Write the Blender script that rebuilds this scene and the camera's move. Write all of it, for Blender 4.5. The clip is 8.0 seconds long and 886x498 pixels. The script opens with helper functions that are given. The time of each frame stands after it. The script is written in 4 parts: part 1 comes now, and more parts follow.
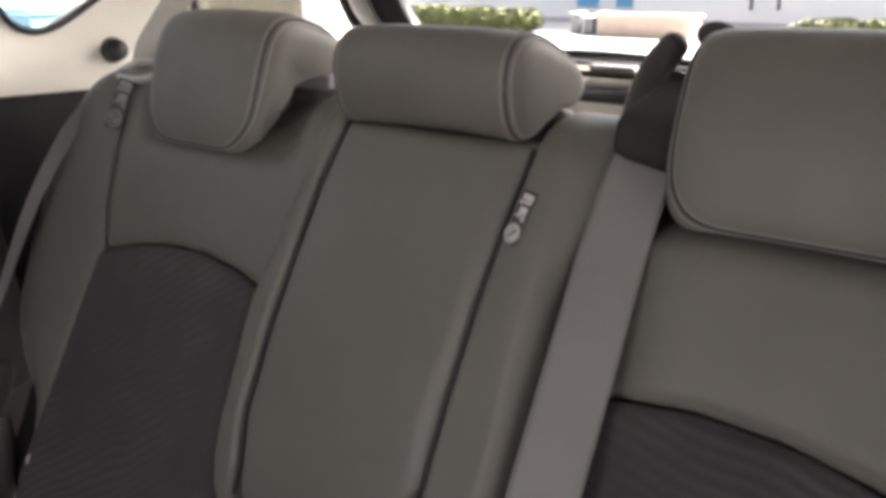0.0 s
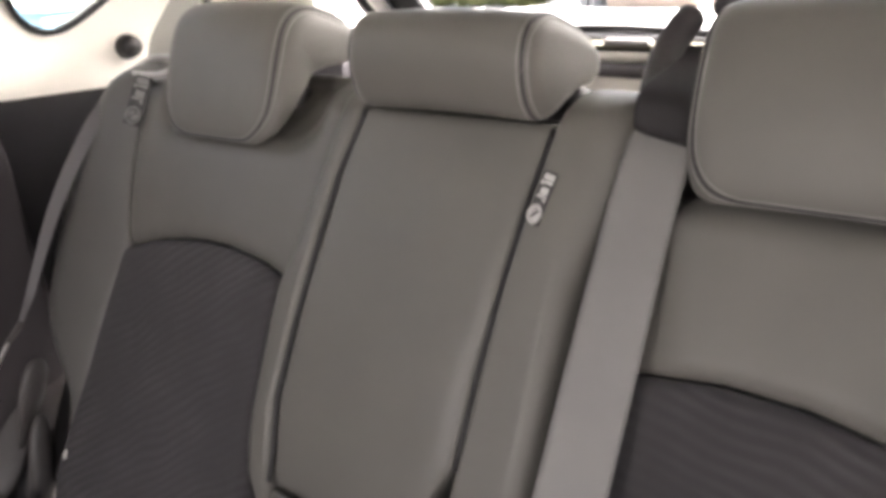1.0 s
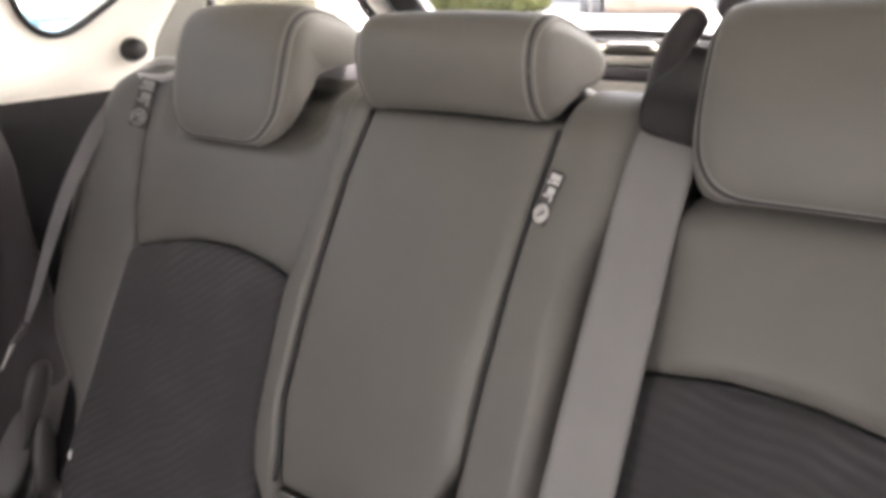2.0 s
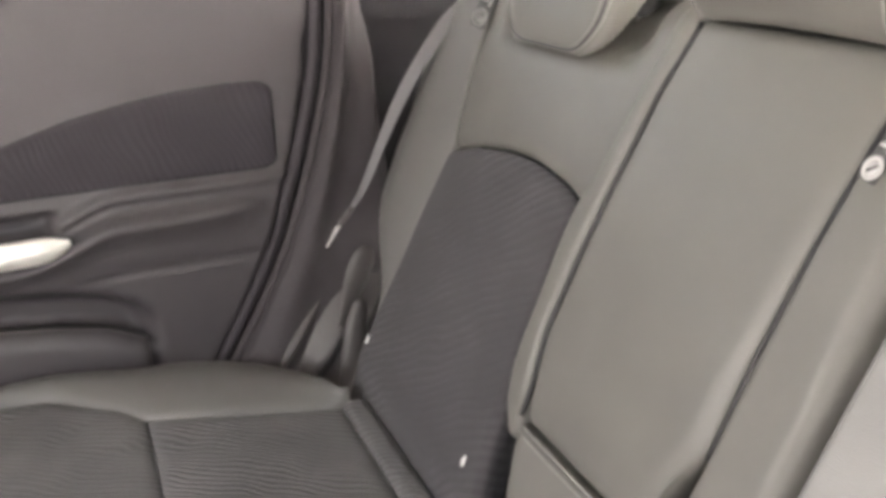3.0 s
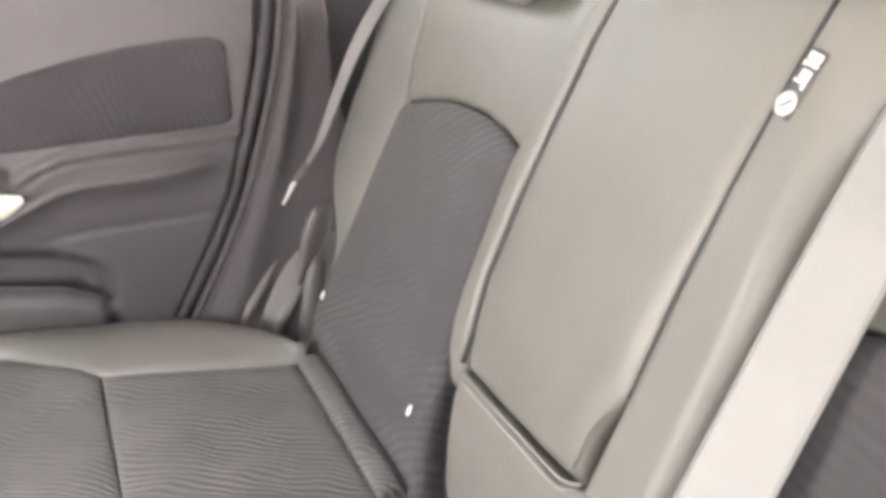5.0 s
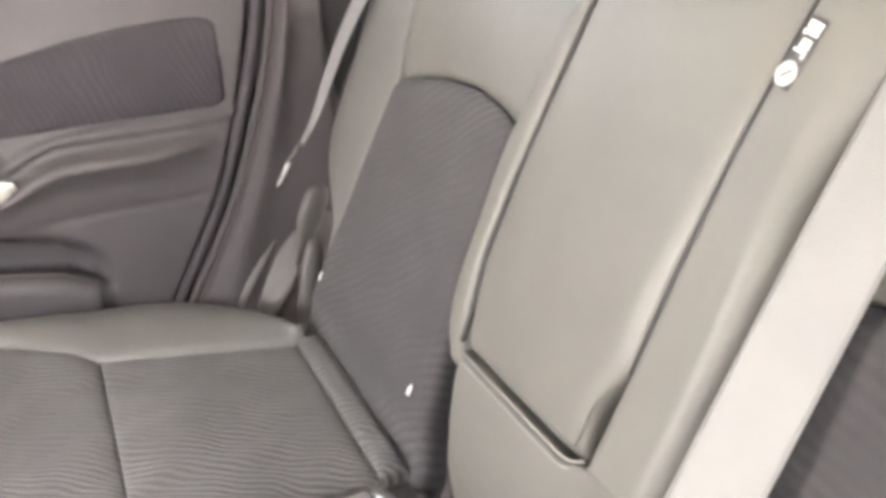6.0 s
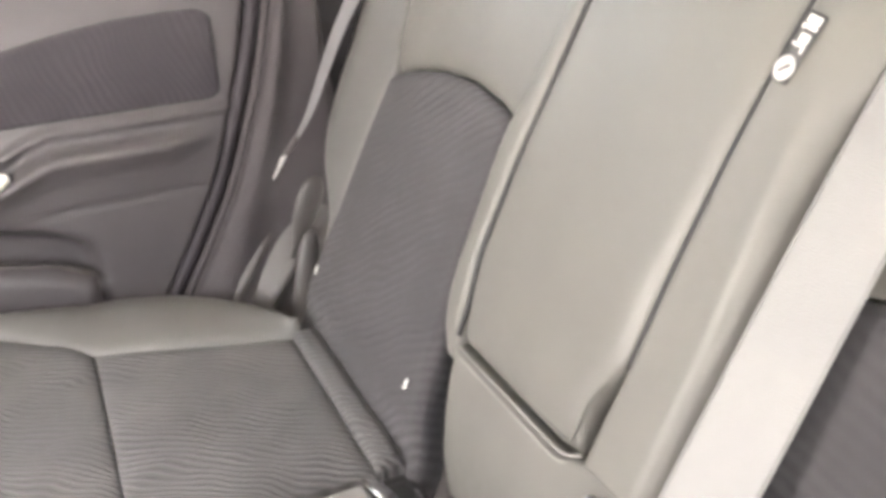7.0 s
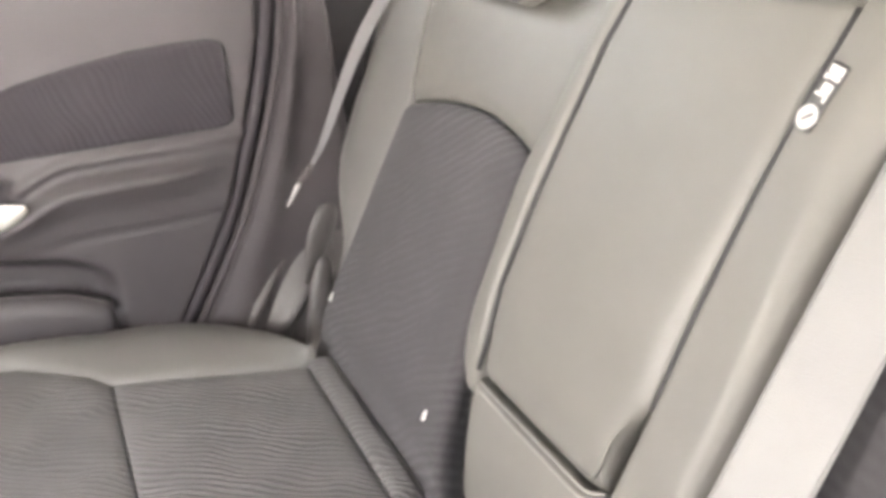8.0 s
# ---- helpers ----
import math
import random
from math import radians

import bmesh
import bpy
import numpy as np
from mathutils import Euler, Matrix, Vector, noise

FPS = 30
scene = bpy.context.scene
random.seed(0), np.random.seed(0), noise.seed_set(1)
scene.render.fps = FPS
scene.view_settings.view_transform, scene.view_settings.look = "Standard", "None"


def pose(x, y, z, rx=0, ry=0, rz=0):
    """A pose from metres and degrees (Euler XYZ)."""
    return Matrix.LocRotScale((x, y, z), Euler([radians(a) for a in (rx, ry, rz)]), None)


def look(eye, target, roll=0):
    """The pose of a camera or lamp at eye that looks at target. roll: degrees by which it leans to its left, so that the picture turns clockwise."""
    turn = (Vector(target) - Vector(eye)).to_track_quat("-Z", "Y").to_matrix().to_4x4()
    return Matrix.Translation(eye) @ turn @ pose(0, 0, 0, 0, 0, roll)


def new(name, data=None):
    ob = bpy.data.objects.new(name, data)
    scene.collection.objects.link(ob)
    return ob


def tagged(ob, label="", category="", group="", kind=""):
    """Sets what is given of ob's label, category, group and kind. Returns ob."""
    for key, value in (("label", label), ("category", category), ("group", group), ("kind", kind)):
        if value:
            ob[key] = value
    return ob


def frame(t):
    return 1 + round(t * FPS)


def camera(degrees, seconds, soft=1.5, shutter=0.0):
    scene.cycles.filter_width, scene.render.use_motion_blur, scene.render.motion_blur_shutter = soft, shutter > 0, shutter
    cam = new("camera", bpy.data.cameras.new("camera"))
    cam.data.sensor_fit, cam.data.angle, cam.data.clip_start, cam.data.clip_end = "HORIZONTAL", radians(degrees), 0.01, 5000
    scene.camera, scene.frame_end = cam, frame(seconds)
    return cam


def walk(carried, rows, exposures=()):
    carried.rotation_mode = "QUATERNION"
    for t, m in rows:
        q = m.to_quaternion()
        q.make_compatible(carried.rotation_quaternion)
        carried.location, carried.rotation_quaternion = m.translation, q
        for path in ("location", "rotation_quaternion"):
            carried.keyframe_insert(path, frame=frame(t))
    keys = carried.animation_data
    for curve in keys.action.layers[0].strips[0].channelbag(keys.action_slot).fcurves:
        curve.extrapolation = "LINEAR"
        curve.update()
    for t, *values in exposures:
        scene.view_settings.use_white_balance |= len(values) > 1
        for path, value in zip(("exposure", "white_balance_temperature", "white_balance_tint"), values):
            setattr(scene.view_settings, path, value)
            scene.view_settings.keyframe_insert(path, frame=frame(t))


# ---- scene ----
# ------------------------------------------------------------ camera
Z0 = 0.60   # height of the crease between seat cushion and backrest
cam = camera(52.89, 8.0, soft=4.4, shutter=0.0)
PATH = [
    (0, 0.4834, -0.3780, 0.5999, 39.070, -17.476, 0.500),
    (0.2, 0.4804, -0.3760, 0.6050, 38.048, -18.765, 1.518),
    (0.5, 0.4809, -0.3831, 0.6075, 38.839, -20.039, 2.715),
    (0.7, 0.4795, -0.3818, 0.5994, 39.878, -19.279, 3.170),
    (1, 0.4817, -0.3823, 0.6042, 39.433, -18.760, 3.124),
    (1.5, 0.4842, -0.3824, 0.6063, 39.054, -18.191, 3.264),
    (2, 0.4805, -0.3926, 0.6014, 39.322, -18.376, 3.018),
    (2.1, 0.4787, -0.3778, 0.5957, 41.777, -19.316, 2.338),
    (2.2, 0.4726, -0.4032, 0.6060, 43.877, -22.128, 1.884),
    (3.3, 0.4855, -0.2343, 0.5360, 70.868, -19.803, 1.415),
    (3.5, 0.4909, -0.2377, 0.5279, 70.279, -20.495, 0.589),
    (4, 0.4906, -0.2326, 0.5211, 69.185, -23.802, -0.379),
    (4.5, 0.4997, -0.2209, 0.5330, 66.907, -23.386, -1.599),
    (5, 0.5035, -0.2286, 0.5372, 66.086, -22.870, 1.739),
    (6.5, 0.4948, -0.2252, 0.5358, 65.322, -24.655, 2.706),
    (7, 0.4947, -0.2260, 0.5364, 65.223, -24.878, 2.536),
    (7.5, 0.4938, -0.2262, 0.5370, 65.111, -25.165, 2.313),
    (7.8, 0.4929, -0.2313, 0.5417, 64.976, -25.152, 2.502),
    (7.9, 0.4876, -0.2358, 0.5550, 65.300, -24.640, 2.720),
    (8, 0.4852, -0.2385, 0.5617, 65.125, -24.384, 2.833),
]
EXPO = [(0.0, -0.80, 6600, 16), (0.5, -0.28, 6620, 16), (1.0, -0.08, 6640, 17), (2.0, -0.08, 6660, 17), (2.2, 0.10, 6660, 16),
        (3.3, 1.10, 6740, 13), (4.0, 1.22, 6740, 13), (4.5, 1.34, 6740, 13), (5.0, 1.72, 6760, 13), (8.0, 1.76, 6760, 13)]
BASE = 3.98
walk(cam, [(t, pose(x, y, z + Z0, 90 + p, r, w)) for t, x, y, z, w, p, r in PATH],
     [(t, BASE + e, k, tint) for t, e, k, tint in EXPO])

# ------------------------------------------------------------ light
SUN_DIR = Vector((0.38, 0.60, 0.71)).normalized()
world = bpy.data.worlds.new("sky")
scene.world = world
world.use_nodes = True
sky = world.node_tree.nodes.new("ShaderNodeTexSky")
sky.sky_type, sky.sun_disc = "NISHITA", False
sky.sun_elevation = math.asin(SUN_DIR.z)
sky.dust_density, sky.ozone_density = 7.0, 0.4   # a hazy, whitish sky
sky.sun_rotation = math.atan2(SUN_DIR.x, SUN_DIR.y)
background = world.node_tree.nodes["Background"]
background.inputs["Strength"].default_value = 0.052
haze = world.node_tree.nodes.new("ShaderNodeHueSaturation")   # thin white haze
haze.inputs["Saturation"].default_value = 0.45
world.node_tree.links.new(sky.outputs[0], haze.inputs["Color"])
world.node_tree.links.new(haze.outputs[0], background.inputs["Color"])
sun = new("sun", bpy.data.lights.new("sun", "SUN"))
sun.data.energy, sun.data.angle, sun.data.color = 5.0, radians(0.6), (1.0, 0.965, 0.92)
sun.matrix_world = look(SUN_DIR * 20, (0, 0, 0))


def window_light(name, at, target, width, height, watts, colour):
    """Daylight in a window opening."""
    ob = new(name, bpy.data.lights.new(name, "AREA"))
    ob.data.shape, ob.data.size, ob.data.size_y = "RECTANGLE", width, height
    ob.data.energy, ob.data.color = watts, colour
    ob.matrix_world = look(at, target)
    return ob


window_light("windscreen_light", (0.0, -1.40, 1.26), (0, 0.0, 0.80), 1.15, 0.34, 1.75, (1.0, 0.97, 0.93))


# ------------------------------------------------------------ materials
def material(name, colour, rough=0.6, metal=0.0, spec=0.5, vary=0.15, scale=6.0, grain=0.0, grain_scale=900.0,
             sheen=0.0, weave=None, coat=0.0, wander=14.0):
    """A surface with slow colour variation and a fine grain; weave = (spacing in metres, depth, directions across and along the ripple, darkening, least strength)."""
    m = bpy.data.materials.new(name)
    m.use_nodes = True
    nt = m.node_tree
    n, link = nt.nodes, nt.links.new
    b = n["Principled BSDF"]
    b.inputs["Roughness"].default_value, b.inputs["Metallic"].default_value = rough, metal
    b.inputs["Specular IOR Level"].default_value = spec
    b.inputs["Coat Weight"].default_value = coat
    if sheen:
        b.inputs["Sheen Weight"].default_value = sheen
        b.inputs["Sheen Roughness"].default_value = 0.5
    tc = n.new("ShaderNodeTexCoord")
    big = n.new("ShaderNodeTexNoise")
    big.inputs["Scale"].default_value, big.inputs["Detail"].default_value = scale, 5
    link(tc.outputs["Object"], big.inputs["Vector"])
    ramp = n.new("ShaderNodeMix")
    ramp.data_type = "RGBA"
    lo = [c * (1 - vary) for c in colour]
    hi = [min(1, c * (1 + vary)) for c in colour]
    ramp.inputs[6].default_value, ramp.inputs[7].default_value = (*lo, 1), (*hi, 1)
    link(big.outputs["Fac"], ramp.inputs[0])
    link(ramp.outputs[2], b.inputs["Base Color"])
    rr = n.new("ShaderNodeMapRange")
    rr.inputs[3].default_value, rr.inputs[4].default_value = max(0.02, rough - 0.08), min(1, rough + 0.08)
    fine = n.new("ShaderNodeTexNoise")
    fine.inputs["Scale"].default_value, fine.inputs["Detail"].default_value = grain_scale * 0.12, 4
    link(tc.outputs["Object"], fine.inputs["Vector"])
    link(fine.outputs["Fac"], rr.inputs[0])
    link(rr.outputs[0], b.inputs["Roughness"])
    last = None
    if grain:
        v = n.new("ShaderNodeTexVoronoi")
        v.inputs["Scale"].default_value = grain_scale
        link(tc.outputs["Object"], v.inputs["Vector"])
        bump = n.new("ShaderNodeBump")
        bump.inputs["Strength"].default_value, bump.inputs["Distance"].default_value = 0.6, grain
        link(v.outputs["Distance"], bump.inputs["Height"])
        last = bump
    if weave:
        mp = n.new("ShaderNodeCombineXYZ")
        for k, way in enumerate(weave[2]):
            dot = n.new("ShaderNodeVectorMath")
            dot.operation = "DOT_PRODUCT"
            dot.inputs[1].default_value = way
            link(tc.outputs["Object"], dot.inputs[0])
            link(dot.outputs["Value"], mp.inputs[k])
        w = n.new("ShaderNodeTexWave")
        w.wave_type, w.bands_direction = "BANDS", "X"
        w.inputs["Scale"].default_value = 0.314 / weave[0]
        w.inputs["Distortion"].default_value, w.inputs["Detail"].default_value = wander, 1.0
        w.inputs["Detail Scale"].default_value = 0.35
        link(mp.outputs[0], w.inputs["Vector"])
        bump = n.new("ShaderNodeBump")
        bump.inputs["Strength"].default_value, bump.inputs["Distance"].default_value = 0.8, weave[1]
        patch = n.new("ShaderNodeTexNoise")
        patch.inputs["Scale"].default_value = 11.0
        link(tc.outputs["Object"], patch.inputs["Vector"])
        fade = n.new("ShaderNodeMath")
        fade.operation = "MULTIPLY"
        link(w.outputs["Fac"], fade.inputs[0])
        reach = n.new("ShaderNodeMapRange")
        reach.inputs[1].default_value, reach.inputs[2].default_value = 0.40, 0.66
        reach.inputs[3].default_value = weave[4]
        link(patch.outputs["Fac"], reach.inputs[0])
        link(reach.outputs[0], fade.inputs[1])
        link(fade.outputs[0], bump.inputs["Height"])
        if last:
            link(last.outputs[0], bump.inputs["Normal"])
        last = bump
        darker = n.new("ShaderNodeMix")
        darker.data_type, darker.blend_type = "RGBA", "MULTIPLY"
        darker.inputs[0].default_value = weave[3]
        link(ramp.outputs[2], darker.inputs[6])
        link(fade.outputs[0], darker.inputs[7])
        link(darker.outputs[2], b.inputs["Base Color"])
    if last:
        link(last.outputs[0], b.inputs["Normal"])
    return m


LEATHER = material("leather", (0.117, 0.112, 0.101), 0.44, spec=0.36, vary=0.10, scale=9, grain=0.00018, grain_scale=800)
SIDE_LEATHER = material("side_leather", (0.108, 0.104, 0.099), 0.46, spec=0.34, vary=0.10, scale=9, grain=0.00018, grain_scale=800)
def mesh_fabric(name, lean):
    """Dark rippled mesh; lean: how steeply its ripples climb across the seat."""
    level = math.sqrt(1 - lean * lean)
    return material(name, (0.059, 0.055, 0.058), 0.9, spec=0.2, vary=0.16, scale=14, grain=0.0004, grain_scale=900, sheen=0.12, wander=7.0,
                    weave=(0.0100, 0.0012, ((-lean, 0.407 * level, 0.914 * level), (level, 0.407 * lean, 0.914 * lean)), 0.32, 0.14))


FABRIC, FABRIC_MIRRORED = mesh_fabric("seat_fabric", 0.56), mesh_fabric("seat_fabric_mirrored", -0.14)
CUSHION_FABRIC = material("cushion_fabric", (0.110, 0.104, 0.105), 0.9, spec=0.2, vary=0.16, scale=14, grain=0.0004,
                          grain_scale=900, sheen=0.12, weave=(0.0082, 0.0019, ((0.85, -0.53, 0), (0.53, 0.85, 0)), 0.46, 0.50))
DOOR_FABRIC = material("door_fabric", (0.045, 0.040, 0.046), 0.92, spec=0.2, vary=0.14, scale=16, grain=0.0004,
                       grain_scale=900, sheen=0.1, weave=(0.009, 0.0009, ((0, 0.95, 0.3), (0, -0.3, 0.95)), 0.22, 0.25))
THREAD = material("stitching", (0.19, 0.183, 0.172), 0.7, vary=0.1, scale=60)
WEBBING = material("belt_webbing", (0.203, 0.198, 0.193), 0.55, spec=0.4, vary=0.08, scale=12, grain=0.0003, grain_scale=700,
                   weave=(0.0018, 0.0002, ((0, 0.4, 0.91), (1, 0, 0)), 0.09, 0.45))
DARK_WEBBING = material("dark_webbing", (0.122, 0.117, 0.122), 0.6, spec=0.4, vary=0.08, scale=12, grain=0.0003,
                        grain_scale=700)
PLASTIC = material("dark_grained_plastic", (0.059, 0.053, 0.057), 0.5, spec=0.5, vary=0.12, scale=7, grain=0.0003,
                   grain_scale=800)
PILLAR = material("pillar_plastic", (0.054, 0.048, 0.051), 0.65, spec=0.20, vary=0.10, scale=7, grain=0.0003, grain_scale=800)
BLACK = material("black_plastic", (0.018, 0.017, 0.018), 0.45, spec=0.5, vary=0.2, scale=12, grain=0.0002, grain_scale=600)
SEAL = material("seal_rubber", (0.036, 0.031, 0.036), 0.6, spec=0.3, vary=0.15, scale=14, grain=0.0002, grain_scale=700)
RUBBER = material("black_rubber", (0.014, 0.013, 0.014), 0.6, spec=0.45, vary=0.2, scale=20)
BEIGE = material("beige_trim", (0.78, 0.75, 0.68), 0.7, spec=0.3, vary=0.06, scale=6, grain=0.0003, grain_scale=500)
# the beige trim again, darkened: its shade is put into the colour
SHADED_BEIGE = material("shaded_beige_trim", (0.22, 0.208, 0.160), 0.8, spec=0.2, vary=0.06, scale=6, grain=0.0003, grain_scale=500)
# ceiling out of view, darkened so that it bounces less light
HEADLINER = material("headliner_cloth", (0.30, 0.29, 0.27), 0.95, spec=0.1, vary=0.06, scale=8, grain=0.0004, grain_scale=800)
SILVER = material("satin_silver", (0.78, 0.76, 0.72), 0.35, metal=0.5, vary=0.05, scale=10)
STEEL = material("bright_steel", (0.80, 0.79, 0.77), 0.18, metal=1.0, vary=0.06, scale=30)
TAG = material("white_tag", (0.42, 0.41, 0.40), 0.55, vary=0.04, scale=40)
SIDE_BLACK = material("black_side_plastic", (0.016, 0.0145, 0.016), 0.75, spec=0.12, vary=0.2, scale=9, grain=0.0003, grain_scale=500)
TAG_DARK = material("tag_backing", (0.034, 0.033, 0.032), 0.5, vary=0.1, scale=60)
RED = material("red_button", (0.50, 0.05, 0.04), 0.4, vary=0.08, scale=40)
# belt loop plastic, lightened: window light is put into its colour
LIT_PLASTIC = material("lit_grey_plastic", (0.40, 0.39, 0.38), 0.45, vary=0.06, scale=20)
# lit copy of the outer belt's webbing: the light is in the colour
LIT_WEBBING = material("sunlit_webbing", (0.30, 0.29, 0.265), 0.6, spec=0.4, vary=0.08, scale=12, grain=0.0003, grain_scale=700)
WHITE_TAG = material("white_cloth_tag", (0.80, 0.79, 0.77), 0.6, vary=0.04, scale=40)
COVER = material("hinge_cover_plastic", (0.077, 0.070, 0.069), 0.48, vary=0.10, scale=14, grain=0.0002, grain_scale=800)
# barely metallic and near white: the blade's glint is painted into its colour
BLADE_GLINT = material("glint_blade", (0.88, 0.87, 0.85), 0.3, metal=0.25, vary=0.04, scale=30)
HOOD = material("hood_plastic", (0.021, 0.019, 0.020), 0.65, spec=0.2, vary=0.15, scale=12, grain=0.0002, grain_scale=700)
HORN = material("horn_plastic", (0.036, 0.032, 0.033), 0.55, spec=0.35, vary=0.15, scale=12, grain=0.0002, grain_scale=700)
BUCKLE = material("buckle_plastic", (0.20, 0.195, 0.19), 0.45, vary=0.08, scale=20)
CARPET = material("carpet", (0.035, 0.033, 0.033), 0.95, spec=0.1, vary=0.3, scale=60, grain=0.002, grain_scale=500)
PAVING = material("concrete_yard", (0.51, 0.50, 0.485), 0.85, vary=0.15, scale=0.8, grain=0.002, grain_scale=60)
CLADDING = material("white_cladding", (0.88, 0.87, 0.85), 0.6, vary=0.05, scale=0.7)
BLUE = material("blue_cladding", (0.14, 0.36, 0.62), 0.5, vary=0.1, scale=1.2)
PALE_BLUE = material("pale_blue_sheet", (0.13, 0.25, 0.33), 0.5, vary=0.1, scale=2)
LEAF = material("leaf", (0.115, 0.125, 0.045), 0.6, vary=0.45, scale=9)
BARK = material("bark", (0.16, 0.11, 0.075), 0.9, vary=0.3, scale=20)
BRICK = material("terracotta", (0.42, 0.33, 0.27), 0.85, vary=0.2, scale=8)
GREY_METAL = material("grey_metal", (0.16, 0.16, 0.17), 0.5, metal=0.4, vary=0.15, scale=8)


def glass_material():
    m = bpy.data.materials.new("window_glass")
    m.use_nodes = True
    b = m.node_tree.nodes["Principled BSDF"]
    b.inputs["Base Color"].default_value = (0.93, 0.96, 0.94, 1)
    b.inputs["Transmission Weight"].default_value = 1.0
    b.inputs["Roughness"].default_value, b.inputs["IOR"].default_value = 0.0, 1.02
    return m


GLASS = glass_material()

# ------------------------------------------------------------ building tools
ORIGIN = {}


def thing(name, at, label, category, group="", kind=""):
    ob = new(name)
    ob.location, ob.empty_display_size = at, 0.05
    ORIGIN[ob] = Vector(at)
    return tagged(ob, label, category, group, kind)


def part(name, bm, mat, parent, label="", smooth=True):
    """Links a bmesh, given in world metres, as one mesh under parent."""
    o = ORIGIN[parent]
    bmesh.ops.recalc_face_normals(bm, faces=bm.faces)
    for v in bm.verts:
        v.co -= o
    for f in bm.faces:
        f.smooth = smooth
    me = bpy.data.meshes.new(name)
    bm.to_mesh(me)
    bm.free()
    me.materials.append(mat)
    ob = new(name, me)
    ob.parent = parent
    ORIGIN[ob] = o
    if label:
        ob["label"] = label
    return ob


def lone(name, bm, mat, at, label, category, group="", kind="", smooth=True):
    """One mesh that is a thing of its own."""
    o = Vector(at)
    bmesh.ops.recalc_face_normals(bm, faces=bm.faces)
    for v in bm.verts:
        v.co -= o
    for f in bm.faces:
        f.smooth = smooth
    me = bpy.data.meshes.new(name)
    bm.to_mesh(me)
    bm.free()
    me.materials.append(mat)
    ob = new(name, me)
    ob.location = o
    ORIGIN[ob] = o
    return tagged(ob, label, category, group, kind)


REC = radians(24)
SN, CS = math.sin(REC), math.cos(REC)


def seat(x, s, d):
    """A place on the backrest: x across, s up its slope, d out of it towards the front."""
    return Vector((x, s * SN - d * CS, Z0 + s * CS + d * SN))


def at(x, y, z):
    """A place counted from the seat's crease."""
    return Vector((x, y, Z0 + z))


def lerp(table, k):
    """Looks k up in rows of (k, value), with straight lines between."""
    if k <= table[0][0]:
        return table[0][1]
    for (a, p), (b, q) in zip(table, table[1:]):
        if k <= b:
            return p + (q - p) * (k - a) / (b - a)
    return table[-1][1]


def smoothstep(a, b, x):
    k = min(1, max(0, (x - a) / (b - a)))
    return k * k * (3 - 2 * k)


def slab(front, back, nu, nv):
    """A closed sheet between two surfaces of (u, v) in 0..1."""
    bm = bmesh.new()
    layers = []
    for fn in (front, back):
        layers.append([[bm.verts.new(fn(i / nu, j / nv)) for j in range(nv + 1)] for i in range(nu + 1)])
    a, b = layers
    for i in range(nu):
        for j in range(nv):
            bm.faces.new((a[i][j], a[i + 1][j], a[i + 1][j + 1], a[i][j + 1]))
            bm.faces.new((b[i][j], b[i][j + 1], b[i + 1][j + 1], b[i + 1][j]))
    for i in range(nu):
        bm.faces.new((a[i][0], b[i][0], b[i + 1][0], a[i + 1][0]))
        bm.faces.new((a[i][nv], a[i + 1][nv], b[i + 1][nv], b[i][nv]))
    for j in range(nv):
        bm.faces.new((a[0][j], a[0][j + 1], b[0][j + 1], b[0][j]))
        bm.faces.new((a[nu][j], b[nu][j], b[nu][j + 1], a[nu][j + 1]))
    return bm


def catmull(points, n):
    """A smooth line of n points through the given ones."""
    pts = [Vector(p) for p in points]
    pts = [pts[0] * 2 - pts[1]] + pts + [pts[-1] * 2 - pts[-2]]
    out = []
    m = len(pts) - 3
    for k in range(n):
        f = k / (n - 1) * m
        i = min(int(f), m - 1)
        t = f - i
        p0, p1, p2, p3 = pts[i:i + 4]
        out.append(0.5 * (2 * p1 + (p2 - p0) * t + (2 * p0 - 5 * p1 + 4 * p2 - p3) * t * t
                          + (3 * p1 - p0 - 3 * p2 + p3) * t ** 3))
    return out


def tube(line, radius, sides=8, flat=1.0, up=Vector((0, 0, 1)), closed=False, bm=None):
    """A tube along a line; radius is a number or a function of 0..1; flat squeezes it along up."""
    bm = bm or bmesh.new()
    n = len(line)
    rings = []
    for k, p in enumerate(line):
        if closed:
            t = line[(k + 1) % n] - line[k - 1]
        else:
            t = line[min(k + 1, n - 1)] - line[max(k - 1, 0)]
        t.normalize()
        a = t.cross(up)
        if a.length < 1e-4:
            a = t.cross(Vector((1, 0, 0)))
        a.normalize()
        b = a.cross(t).normalized()
        r = radius(k / max(1, n - 1)) if callable(radius) else radius
        rings.append([bm.verts.new(p + r * (math.cos(2 * math.pi * i / sides) * a + flat * math.sin(2 * math.pi * i / sides) * b))
                      for i in range(sides)])
    for k in range(n if closed else n - 1):
        p, q = rings[k], rings[(k + 1) % n]
        for i in range(sides):
            bm.faces.new((p[i], p[(i + 1) % sides], q[(i + 1) % sides], q[i]))
    if not closed:
        bm.faces.new(rings[0][::-1])
        bm.faces.new(rings[-1])
    return bm


def band(line, across, thick):
    """A flat band along a line. across: a function of 0..1 that gives the half-width vector; thick: its thickness."""
    n = len(line)
    dirs = []
    for k in range(n):
        t = (line[min(k + 1, n - 1)] - line[max(k - 1, 0)]).normalized()
        dirs.append(t)

    def side(w):
        def fn(u, v):
            k = round(v * (n - 1))
            a = across(v)
            nrm = a.cross(dirs[k]).normalized()
            edge = 1 - 0.7 * max(0, abs(2 * u - 1) - 0.86) / 0.14
            return line[k] + a * (2 * u - 1) + nrm * (w * thick * edge)
        return fn
    return slab(side(0.5), side(-0.5), 14, n - 1)


